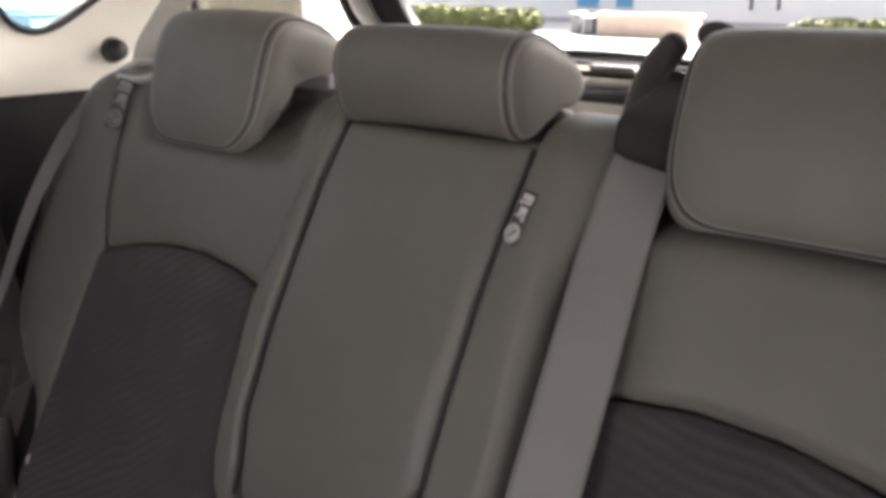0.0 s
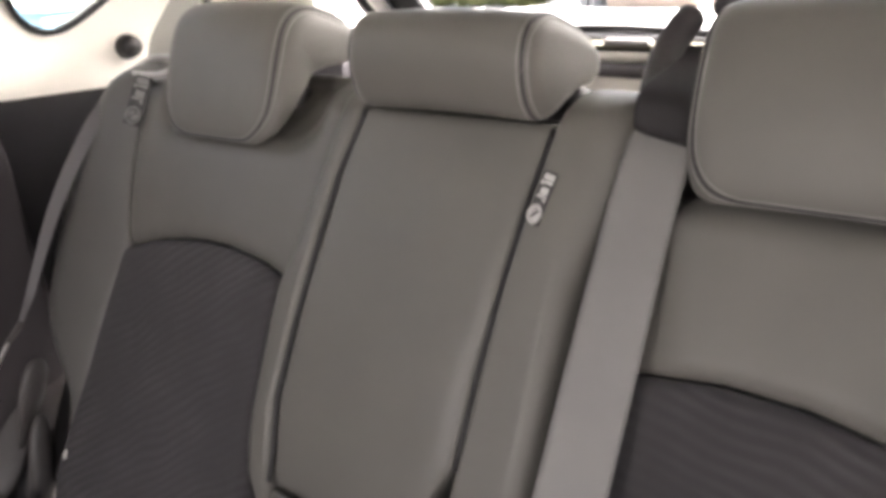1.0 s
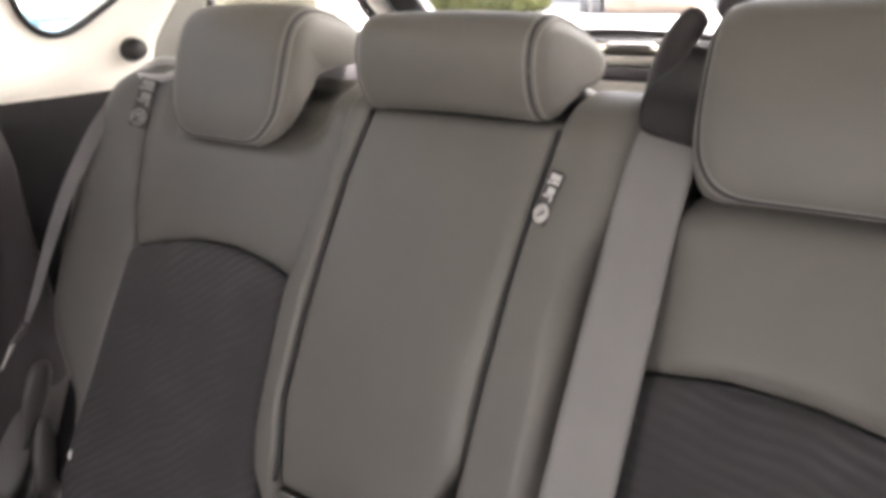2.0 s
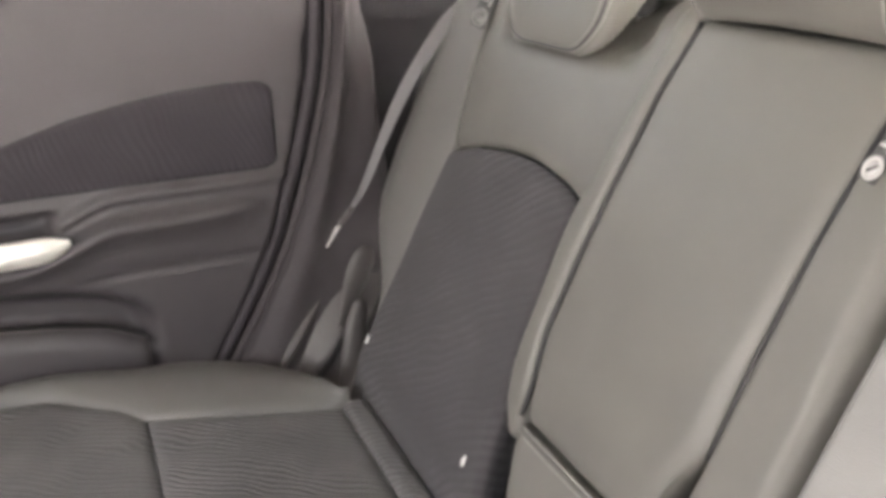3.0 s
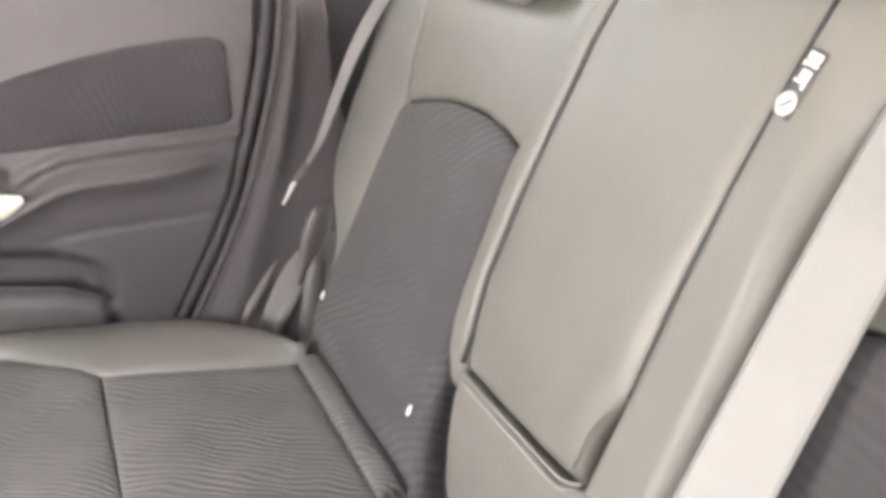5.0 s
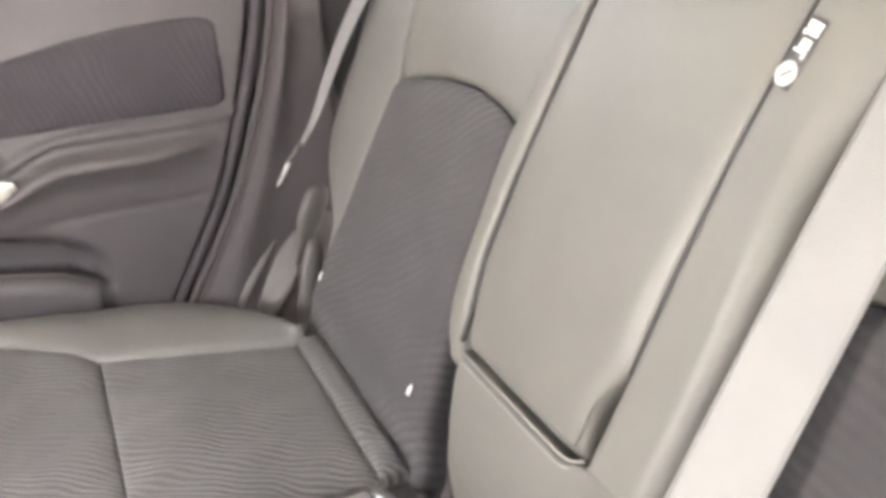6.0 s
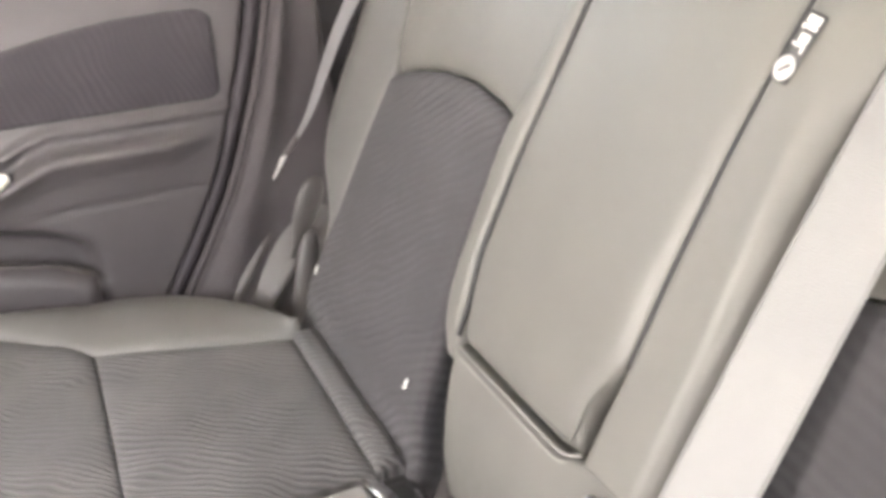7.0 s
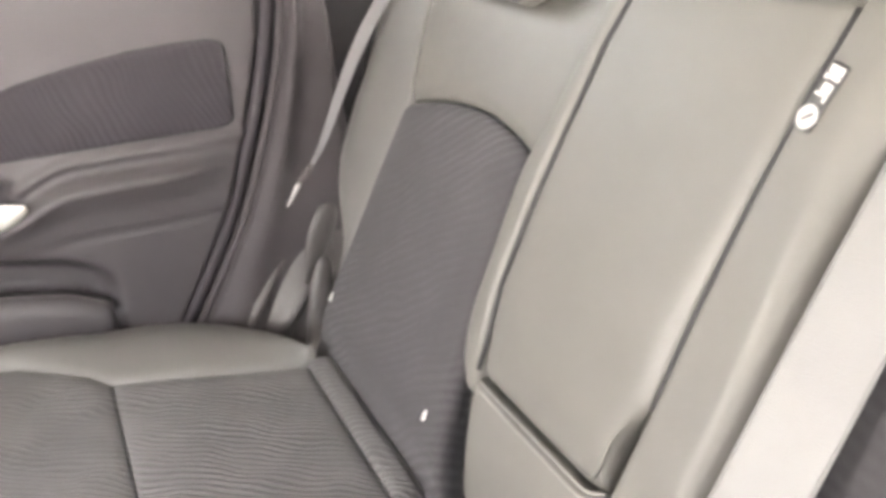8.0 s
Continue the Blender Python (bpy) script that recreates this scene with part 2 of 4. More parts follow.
def box(lo, hi, bevel=0.0, segments=2, bm=None):
    b = bmesh.new()
    bmesh.ops.create_cube(b, size=1)
    lo, hi = Vector(lo), Vector(hi)
    for v in b.verts:
        v.co = Vector((lo[i] + (v.co[i] + 0.5) * (hi[i] - lo[i]) for i in range(3)))
    if bevel:
        bmesh.ops.bevel(b, geom=list(b.edges), offset=bevel, segments=segments, profile=0.5, affect="EDGES")
    if bm is None:
        return b
    me = bpy.data.meshes.new("tmp")
    b.to_mesh(me)
    b.free()
    bm.from_mesh(me)
    bpy.data.meshes.remove(me)
    return bm


def placed(bm, m):
    bmesh.ops.transform(bm, matrix=m, verts=bm.verts)
    return bm


def circ(q):
    q = min(1.0, max(0.0, q))
    return math.sqrt(max(0.0, 1 - (1 - q) ** 2))


def pillow(xl, xr, sb, st, base, rise=0.012, r=0.014, edges="LRBT", sink=0.030, nu=40, nv=50, wrap=None, side=1, rb=None, rt=None):
    """An upholstered panel on the backrest. xl, xr: its sides as functions of s; sb, st: its lower and upper edge as
    functions of x; base: how far out it stands, of (x, s); edges: those that are sewn down; side -1 mirrors it."""
    wrap = wrap or (lambda x, s, d: (x, s, d))

    def place(u, v, low):
        # rows crowd towards the sewn edges
        uu = 0.5 - 0.5 * math.cos(math.pi * u) if nu > 12 else u
        vv = 0.5 - 0.5 * math.cos(math.pi * v) if nv > 12 else v
        s = 0.5 * (sb(0) + st(0))
        x = 0.0
        for _ in range(6):
            x = xl(s) + (xr(s) - xl(s)) * uu
            s = sb(x) + (st(x) - sb(x)) * vv
        wide, tall = xr(s) - xl(s), st(x) - sb(x)
        e = 1.0
        if "L" in edges:
            e *= circ(uu * wide / r)
        if "R" in edges:
            e *= circ((1 - uu) * wide / r)
        if "B" in edges:
            e *= circ(vv * tall / (rb or r))
        if "T" in edges:
            e *= circ((1 - vv) * tall / (rt or r))
        d = base(x, s) - rise + rise * e + 0.0016 * e * noise.noise(Vector((x * 13 + 7, s * 11, side * 3.1)))
        if low:
            d = base(x, s) - sink
        x, s, d = wrap(x, s, d)
        return seat(side * x, s, d)
    return slab(lambda u, v: place(u, v, False), lambda u, v: place(u, v, True), nu, nv)

def tag_pose(x, s, d, tilt):
    m = Matrix.Translation(seat(x, s, d))
    m = m @ Matrix((Vector((1, 0, 0)), Vector((0, SN, CS)), Vector((0, -CS, SN)))).transposed().to_4x4()
    return m @ pose(0, 0, 0, 0, tilt[1], tilt[0])


# ------------------------------------------------------------ outside
def ground_sheet():
    return slab(lambda u, v: Vector((-300 + 600 * u, -300 + 600 * v, 0.0)), lambda u, v: Vector((-300 + 600 * u, -300 + 600 * v, -0.3)), 8, 8)


lone("ground", ground_sheet(), PAVING, (0, 0, 0), "sunlit pale concrete yard", "ground", kind="structure", smooth=False)


def building():
    t = thing("industrial_building", (-4, 18, 0), "white clad building with blue panels across the yard", "building")
    part("wall", box((-30, 18, 0), (22, 30, 3.2)), CLADDING, t, smooth=False)
    part("roof", box((-30.3, 17.7, 3.2), (22.3, 30.3, 3.4)), GREY_METAL, t, "grey metal roof edge", smooth=False)
    part("plinth", box((-30.05, 17.94, 0), (22.05, 18.0, 0.10)), PAVING, t, "pale concrete plinth", smooth=False)
    for x, w in ((-10.45, 0.55), (-9.45, 0.38)):
        part("blue_panel", box((x, 17.93, 0.35), (x + w, 17.998, 2.6), 0.01), BLUE, t, "blue cladding panel", smooth=False)
    for x in (-6.45, -5.90):
        part("joint_strip", box((x, 17.96, 0.35), (x + 0.06, 17.998, 3.2)), GREY_METAL, t, "thin grey joint strip", smooth=False)


building()


def shrub(x, y, w, h, seed):
    """A clump of leaves on short stems."""
    rnd = random.Random(seed)
    t = thing("shrub", (x, y, 0), "sunlit green leafy shrub beside the yard", "shrub", "shrubs across the yard")
    stems = bmesh.new()
    for k in range(7):
        a = rnd.uniform(0, 6.28)
        tip = Vector((x + math.cos(a) * w * 0.35 * rnd.random(), y + math.sin(a) * 0.3 * rnd.random(), h * rnd.uniform(0.5, 0.85)))
        tube([Vector((x + 0.05 * math.cos(a), y + 0.05 * math.sin(a), 0)), tip * 0.5 + Vector((x, y, 0)) * 0.5, tip],
             lambda q: 0.018 * (1 - 0.7 * q), 5, bm=stems)
    part("stem", stems, BARK, t)
    bm = bmesh.new()
    for k in range(1500):
        a, q = rnd.uniform(0, 6.28), rnd.random() ** 0.5
        z = h * (0.12 + 0.88 * rnd.random())
        wide = w * 0.5 * (0.55 + 0.45 * math.sin(math.pi * min(1, z / h * 0.8 + 0.1))) * (0.8 + 0.35 * noise.noise(Vector((a * 2, z * 3, seed))))
        p = Vector((x + math.cos(a) * wide * q, y + math.sin(a) * 0.45 * q, z))
        n1 = Vector((rnd.gauss(0, 1), rnd.gauss(0, 1), rnd.gauss(0, 1))).normalized()
        n2 = n1.orthogonal().normalized()
        n3 = n1.cross(n2)
        l = rnd.uniform(0.05, 0.10)
        vs = [bm.verts.new(p + n2 * l * c + n3 * l * 0.45 * e + n1 * l * g) for c, e, g in
              ((-1, 0, 0), (0, -1, 0.15), (1, 0, -0.1), (0, 1, 0.15))]
        bm.faces.new(vs)
    part("leaves", bm, LEAF, t, smooth=False)["kind"] = "stuff"


for k, (x, y, w, h) in enumerate(((-13.5, 14.9, 1.7, 0.46), (-12.2, 14.8, 1.4, 0.44), (-11.1, 14.8, 1.4, 0.42), (-10.0, 14.8, 1.4, 0.40),
                                  (-4.0, 15.0, 1.3, 0.34), (-3.0, 15.0, 1.4, 0.36))):
    shrub(x, y, w, h, 10 + k)


def planter():
    t = thing("brick_planter", (-7.0, 14.6, 0), "low terracotta brick planter edge in the sun", "planter")
    part("wall", box((-7.9, 14.4, 0), (-6.1, 14.9, 0.34), 0.02), BRICK, t, smooth=False)
    part("coping", box((-7.94, 14.36, 0.34), (-6.06, 14.94, 0.40), 0.015), BRICK, t, smooth=False)


planter()


def utility_box(x, y, w, h):
    t = thing("utility_box", (x, y, 0), "small pale grey utility box at the yard edge", "utility box", "utility boxes across the yard")
    part("body", box((x - w / 2, y - 0.14, 0), (x + w / 2, y + 0.14, h), 0.015), GREY_METAL, t, smooth=False)
    part("cap", box((x - w / 2 - 0.02, y - 0.16, h), (x + w / 2 + 0.02, y + 0.16, h + 0.03), 0.008), CLADDING, t, smooth=False)


for x, w, h in ((-8.52, 0.16, 0.36), (-8.24, 0.20, 0.30), (-7.99, 0.13, 0.38)):
    utility_box(x, 14.8, w, h)


# an unclear pale blue thing outside, given the made-up form of a lidded bin
def blue_box(x, y):
    t = thing("blue_yard_object", (x, y, 0), "pale blue box built for an unclear blue thing in the yard", "container")
    part("body", box((x - 0.5, y - 0.20, 0.12), (x + 0.5, y + 0.20, 0.82), 0.03), PALE_BLUE, t)
    part("lid", box((x - 0.53, y - 0.23, 0.82), (x + 0.53, y + 0.23, 0.88), 0.02), PALE_BLUE, t)
    for dx in (-0.38, 0.38):
        for dy in (-0.14, 0.14):
            part("wheel", tube([Vector((x + dx - 0.025, y + dy, 0.07)), Vector((x + dx + 0.025, y + dy, 0.07))], 0.07, 12), RUBBER, t)


blue_box(-8.2, 3.93)

# ------------------------------------------------------------ shell of the car
FLOOR_Z, ROOF_Z = 0.24, 1.47
lone("floor", box((-0.70, -1.60, FLOOR_Z - 0.05), (0.70, 0.86, FLOOR_Z)), CARPET, (0, 0, FLOOR_Z), "dark carpet on the car floor", "floor", kind="structure", smooth=False)


def roof_sheet(dz):
    def fn(u, v):
        x, y = -0.72 + 1.44 * u, -1.25 + 1.80 * v
        return Vector((x, y, ROOF_Z + dz - 0.10 * (2 * u - 1) ** 4 - 0.05 * (2 * v - 1) ** 4))
    return fn


lone("ceiling", slab(roof_sheet(0), roof_sheet(0.04), 24, 24), HEADLINER, (0, 0, ROOF_Z), "grey cloth headliner, darkened to cut bounced light", "ceiling", kind="structure")
# plain front end below the windscreen, and plain sides that the camera never faces
lone("wall_front", box((-0.70, -1.66, 0.24), (0.70, -1.60, 0.98), 0.02), PLASTIC, (0, -1.62, 0.24), "plain dark plastic dashboard wall", "wall", kind="structure")
# unseen side walls; the opening between them is made up to let daylight in
lone("wall_right_front", box((0.68, -1.60, 0.24), (0.74, -0.80, 1.18), 0.01), PLASTIC, (0.7, -1.2, 0.24), "plain dark plastic front door trim", "wall", kind="structure")
lone("wall_right_rear", box((0.68, -0.28, 0.24), (0.74, 0.86, 1.18), 0.01), PLASTIC, (0.7, 0.3, 0.24), "unseen side wall, set forward to narrow the daylight opening", "wall", kind="structure")
lone("wall_right_low", box((0.67, -0.795, 0.20), (0.75, -0.285, 0.55), 0.02), PLASTIC, (0.7, -0.5, 0.2), "unseen dark wall below the opening left for daylight", "wall", kind="structure")
for side in (-1, 1):   # unseen seat-shaped blocks behind the camera, added to hold back light from the windscreen
    lone("wall_light_block_low", box((min(side * 0.21, side * 0.62), -1.02, 0.24), (max(side * 0.21, side * 0.62), -0.86, 1.16), 0.05), BLACK, (side * 0.36, -0.94, 0.24),
         "unseen dark block that holds back light, low at the front", "wall", kind="structure")
    lone("wall_light_block_high", box((0.085 if side > 0 else -0.66, -1.02, 1.165), (0.66 if side > 0 else -0.085, -0.90, 1.42), 0.04), BLACK, (side * 0.36, -0.94, 1.165),
         "unseen dark block that holds back light, high at the front", "wall", kind="structure")
lone("wall_right_pillar", box((0.66, 0.02, 1.18), (0.72, 0.62, 1.45), 0.02), BEIGE, (0.7, 0.3, 1.08), "beige pillar trim", "wall", kind="structure")
lone("wall_right_post", box((0.66, -0.95, 1.18), (0.72, -0.80, 1.45), 0.02), PLASTIC, (0.7, -0.87, 1.08), "dark door post trim", "wall", kind="structure")
lone("wall_left_post", box((-0.72, -1.00, 1.08), (-0.66, -0.86, 1.45), 0.02), PLASTIC, (-0.7, -0.93, 1.08), "dark door post trim", "wall", kind="structure")
lone("wall_left_front", box((-0.74, -1.60, 0.24), (-0.68, -1.14, 1.08), 0.01), PLASTIC, (-0.7, -1.4, 0.24), "plain dark plastic front door trim", "wall", kind="structure")


def ring(outer, inner, depth, n=96):
    """A panel with a hole: outer and inner are closed loops of a 0..1 turn; depth is the vector of its thickness."""
    bm = bmesh.new()
    a = [bm.verts.new(outer(k / n)) for k in range(n)]
    b = [bm.verts.new(inner(k / n)) for k in range(n)]
    a2 = [bm.verts.new(v.co + depth) for v in a]
    b2 = [bm.verts.new(v.co + depth) for v in b]
    for k in range(n):
        j = (k + 1) % n
        bm.faces.new((a[k], a[j], b[j], b[k]))
        bm.faces.new((a2[k], b2[k], b2[j], a2[j]))
        bm.faces.new((b[k], b[j], b2[j], b2[k]))
        bm.faces.new((a[k], a2[k], a2[j], a[j]))
    return bm


def loop(points, n=200, soft=3):
    """A closed loop through corner points, its corners rounded; returns a function of 0..1 that walks it by length."""
    pts = [Vector(p) for p in points]
    dense = []
    for p, q in zip(pts, pts[1:] + pts[:1]):
        m = max(2, int((q - p).length / 0.006))
        dense += [p.lerp(q, k / m) for k in range(m)]
    for _ in range(soft):
        c = len(dense)
        dense = [(dense[i - 2] + dense[i - 1] + dense[i] + dense[(i + 1) % c] + dense[(i + 2) % c]) / 5 for i in range(c)]

    def fn(k):
        f = (k % 1.0) * len(dense)
        i = int(f)
        return dense[i % len(dense)].lerp(dense[(i + 1) % len(dense)], f - i)
    return fn


# quarter window in the beige pillar trim
SIDE_X = -0.66
Q_IN = [at(SIDE_X, y, z) for y, z in ((0.158, 0.70), (0.150, 0.575), (0.168, 0.534), (0.205, 0.523), (0.235, 0.534), (0.310, 0.576), (0.42, 0.66), (0.42, 0.70))]
Q_OUT = [at(SIDE_X, y, z) for y, z in ((0.05, 0.86), (0.05, 0.60), (0.05, 0.43), (0.20, 0.43), (0.45, 0.42), (0.78, 0.40), (0.74, 0.62), (0.58, 0.86))]


def star(points, centre, soft=4):
    """A closed loop as a function of the turn round centre, in the plane of the side wall."""
    walkp = loop(points, soft=soft)
    c = Vector(centre)
    cut = []
    for k in range(720):
        p = walkp(k / 720)
        cut.append((math.atan2(p.z - c.z, p.y - c.y) % (2 * math.pi), p))
    cut.sort(key=lambda e: e[0])

    def fn(k):
        a = (k % 1.0) * 2 * math.pi
        best = min(cut, key=lambda e: abs((e[0] - a + math.pi) % (2 * math.pi) - math.pi))
        return best[1].copy()
    return fn


Q_MID = at(SIDE_X, 0.27, 0.63)
trim = thing("pillar_trim", at(-0.66, 0.3, 0.45), "pale beige moulded pillar trim round the quarter window", "pillar trim")
part("panel", ring(star(Q_OUT, Q_MID, 1), star(Q_IN, Q_MID), Vector((-0.03, 0, 0)), 180), BEIGE, trim)
q_line = [star(Q_IN, Q_MID)(k / 120) + Vector((0.002, 0, 0)) for k in range(120)]
part("gasket", tube(q_line, 0.0045, 8, closed=True, up=Vector((1, 0, 0))), RUBBER, trim, "thin black rubber gasket")
part("seam_strip", tube(catmull([at(-0.654, 0.452, 0.515), at(-0.654, 0.444, 0.56), at(-0.654, 0.43, 0.66)], 10), 0.006, 8), BLACK, trim, "dark upright strip on the trim")
part("coat_knob", tube(catmull([at(-0.660, 0.306, 0.497), at(-0.648, 0.304, 0.498), at(-0.636, 0.300, 0.499)], 8), lambda q: 0.0175 - 0.003 * q, 14), BLACK, trim, "round black plastic shelf mount")
pane = part("quarter_glass", slab(lambda u, v: at(-0.684, 0.12 + 0.36 * u, 0.50 + 0.24 * v), lambda u, v: at(-0.688, 0.12 + 0.36 * u, 0.50 + 0.24 * v), 2, 2), GLASS, trim, "clear quarter window pane", smooth=False)
pane.visible_shadow = False


def lower_side(k):
    def fn(u, v):
        y, z = 0.02 + 0.76 * u, -0.36 + 0.814 * v
        z -= 0.022 * u * v
        return at(-0.657 - k, y, z)
    return fn


lone("side_trim", slab(lower_side(0), lower_side(0.02), 20, 24), SIDE_BLACK, at(-0.65, 0.4, -0.36), "black plastic boot side trim below the beige pillar", "side trim")


# rear end: tailgate with its window
def rear(x, z, back=0.0):
    """A place on the leaning tailgate."""
    return at(x, 0.78 - 0.45 * (z - 0.45) + back, z)


tailgate = thing("tailgate", at(0, 0.8, -0.3), "closed tailgate with black framed rear window", "tailgate")
R_IN = [(-0.545, 0.84), (-0.515, 0.525), (-0.49, 0.488), (-0.40, 0.480), (0.40, 0.480), (0.49, 0.488), (0.515, 0.525), (0.545, 0.84)]
R_OUT = [(-0.66, 0.90), (-0.625, 0.52), (-0.585, 0.472), (-0.42, 0.464), (0.42, 0.464), (0.585, 0.472), (0.625, 0.52), (0.66, 0.90)]
lin, lout = loop([rear(*p) for p in R_IN], soft=5), loop([rear(*p) for p in R_OUT], soft=3)
part("window_frame", ring(lout, lin, Vector((0, 0.03, 0)), 160), BLACK, tailgate, "black plastic window frame")
part("seal", tube([lout(k / 160) + Vector((0, -0.012, 0)) for k in range(160)], 0.009, 8, closed=True, up=Vector((0, 1, 0))), RUBBER, tailgate, "black rubber seal")
part("frame_bead", tube([lout(k / 160).lerp(lin(k / 160), 0.45) + Vector((0, -0.004, 0)) for k in range(160)], 0.0035, 6, closed=True, up=Vector((0, 1, 0))), GREY_METAL, tailgate, "thin grey bead")
# upper_rail takes the darker beige copy, with shade in its colour
for z0, z1, y0, m, nm in ((0.4555, 0.466, 0.742, SHADED_BEIGE, "upper_rail"), (0.4520, 0.4555, 0.752, BLACK, "groove_strip"), (0.4375, 0.4520, 0.740, BEIGE, "sill_rail"), (0.4180, 0.4370, 0.730, PLASTIC, "middle_rail"), (0.10, 0.4170, 0.735, BEIGE, "lower_panel")):
    part(nm, box(at(-0.60, y0, z0), at(0.60, y0 + 0.06, z1), 0.006), m, tailgate, "pale beige trim rail" if m in (BEIGE, SHADED_BEIGE) else "dark trim rail")
part("latch_cover", box(at(-0.155, 0.728, 0.462), at(-0.085, 0.745, 0.471), 0.003), BUCKLE, tailgate, "small grey latch cover")
part("wiper_arm", tube(catmull([rear(0.02, 0.478, -0.03), rear(-0.13, 0.486, -0.03), rear(-0.30, 0.482, -0.03)], 10), 0.005, 6), BLACK, tailgate)
pane = part("rear_glass", slab(lambda u, v: rear(-0.60 + 1.2 * u, 0.455 + 0.42 * v, 0.034), lambda u, v: rear(-0.60 + 1.2 * u, 0.455 + 0.42 * v, 0.038), 2, 2), GLASS, tailgate, "clear rear window pane", smooth=False)
pane.visible_shadow = False
# beige rear pillars, darkened in colour as if in shade
for side in (-1, 1):
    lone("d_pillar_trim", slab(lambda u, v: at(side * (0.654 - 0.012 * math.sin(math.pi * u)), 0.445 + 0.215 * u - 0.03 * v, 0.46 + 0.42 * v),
                               lambda u, v: at(side * 0.659, 0.445 + 0.215 * u - 0.03 * v, 0.46 + 0.42 * v), 8, 12), SHADED_BEIGE,
         at(side * 0.66, 0.62, 0.43), "moulded beige trim, its shade in the colour, between quarter and rear window", "pillar trim", "rear pillar trims")
lone("boot_floor", box(at(-0.65, 0.24, -0.10), at(0.65, 0.72, -0.06), 0.01), CARPET, at(0, 0.5, -0.1), "dark carpeted boot floor behind the seats", "boot floor", smooth=False)

# ------------------------------------------------------------ rear backrest
SLIT_L = [(0.02, -0.122), (0.14, -0.123), (0.175, -0.125), (0.205, -0.131), (0.225, -0.135), (0.30, -0.132), (0.37, -0.125), (0.445, -0.116), (0.50, -0.101), (0.54, -0.098)]
SLIT_R = [(0.02, 0.064), (0.14, 0.064), (0.165, 0.06), (0.185, 0.061), (0.2, 0.066), (0.213, 0.074), (0.226, 0.081), (0.3, 0.083), (0.38, 0.089), (0.45, 0.097), (0.5, 0.105), (0.54, 0.107)]
SLIT_R_EDGE = [(0.02, 0.078), (0.15, 0.077), (0.222, 0.082), (0.3, 0.084), (0.38, 0.09), (0.45, 0.098), (0.5, 0.106), (0.54, 0.108)]
SPLIT = [(0.0, 0.159), (0.25, 0.159), (0.35, 0.159), (0.45, 0.166), (0.54, 0.166)]
SEAM_OUT = [(0.0, -0.486), (0.09, -0.476), (0.19, -0.460), (0.29, -0.446), (0.33, -0.441), (0.37, -0.456), (0.43, -0.467), (0.54, -0.475)]
INS_R = [(0.0, -0.132), (0.04, -0.142), (0.07, -0.153), (0.10, -0.159), (0.12, -0.160), (0.15, -0.163), (0.20, -0.170), (0.30, -0.172), (0.335, -0.170)]
YOKE_R = [(0.335, -0.170), (0.36, -0.160), (0.42, -0.150), (0.49, -0.136), (0.54, -0.134)]
ARCH = [(-0.445, 0.325), (-0.39, 0.341), (-0.33, 0.3515), (-0.27, 0.3535), (-0.21, 0.346), (-0.17, 0.335)]
OUTER = [(0.10, -0.492), (0.135, -0.520), (0.16, -0.558), (0.19, -0.602), (0.23, -0.634), (0.30, -0.650), (0.39, -0.641), (0.47, -0.614), (0.52, -0.568), (0.565, -0.530)]
TOP = 0.565


def fn_of(table):
    return lambda k: lerp(table, k)


def top_roll(x, s, d):
    """The upper edge of the backrest rolls away to the rear."""
    k = max(0.0, (s - 0.495) / 0.070)
    return x, s - 0.012 * k ** 3, d - 0.060 * k ** 2.2


def bolster_base(x, s):
    """The outer bolster swells forward, then falls away towards the door."""
    o, i = lerp(OUTER, s), lerp(SEAM_OUT, s)
    k = min(1, max(0, (i - x) / max(0.02, i - o)))
    swell = smoothstep(0.10, 0.22, s)
    return 0.020 * math.sin(math.pi * min(1, k * 0.9)) * swell - 0.055 * k ** 3.2


def hollow(x, s, cx, half, s0):
    """How deep the backrest is hollowed behind a headrest, so that the gap there falls into shade."""
    inner = smoothstep(half + 0.075, half + 0.010, x - cx) if x > cx else smoothstep(half + 0.022, half - 0.004, cx - x)
    return 0.041 * smoothstep(s0 - 0.012, s0 + 0.045, s) * smoothstep(0.572, 0.535, s) * inner


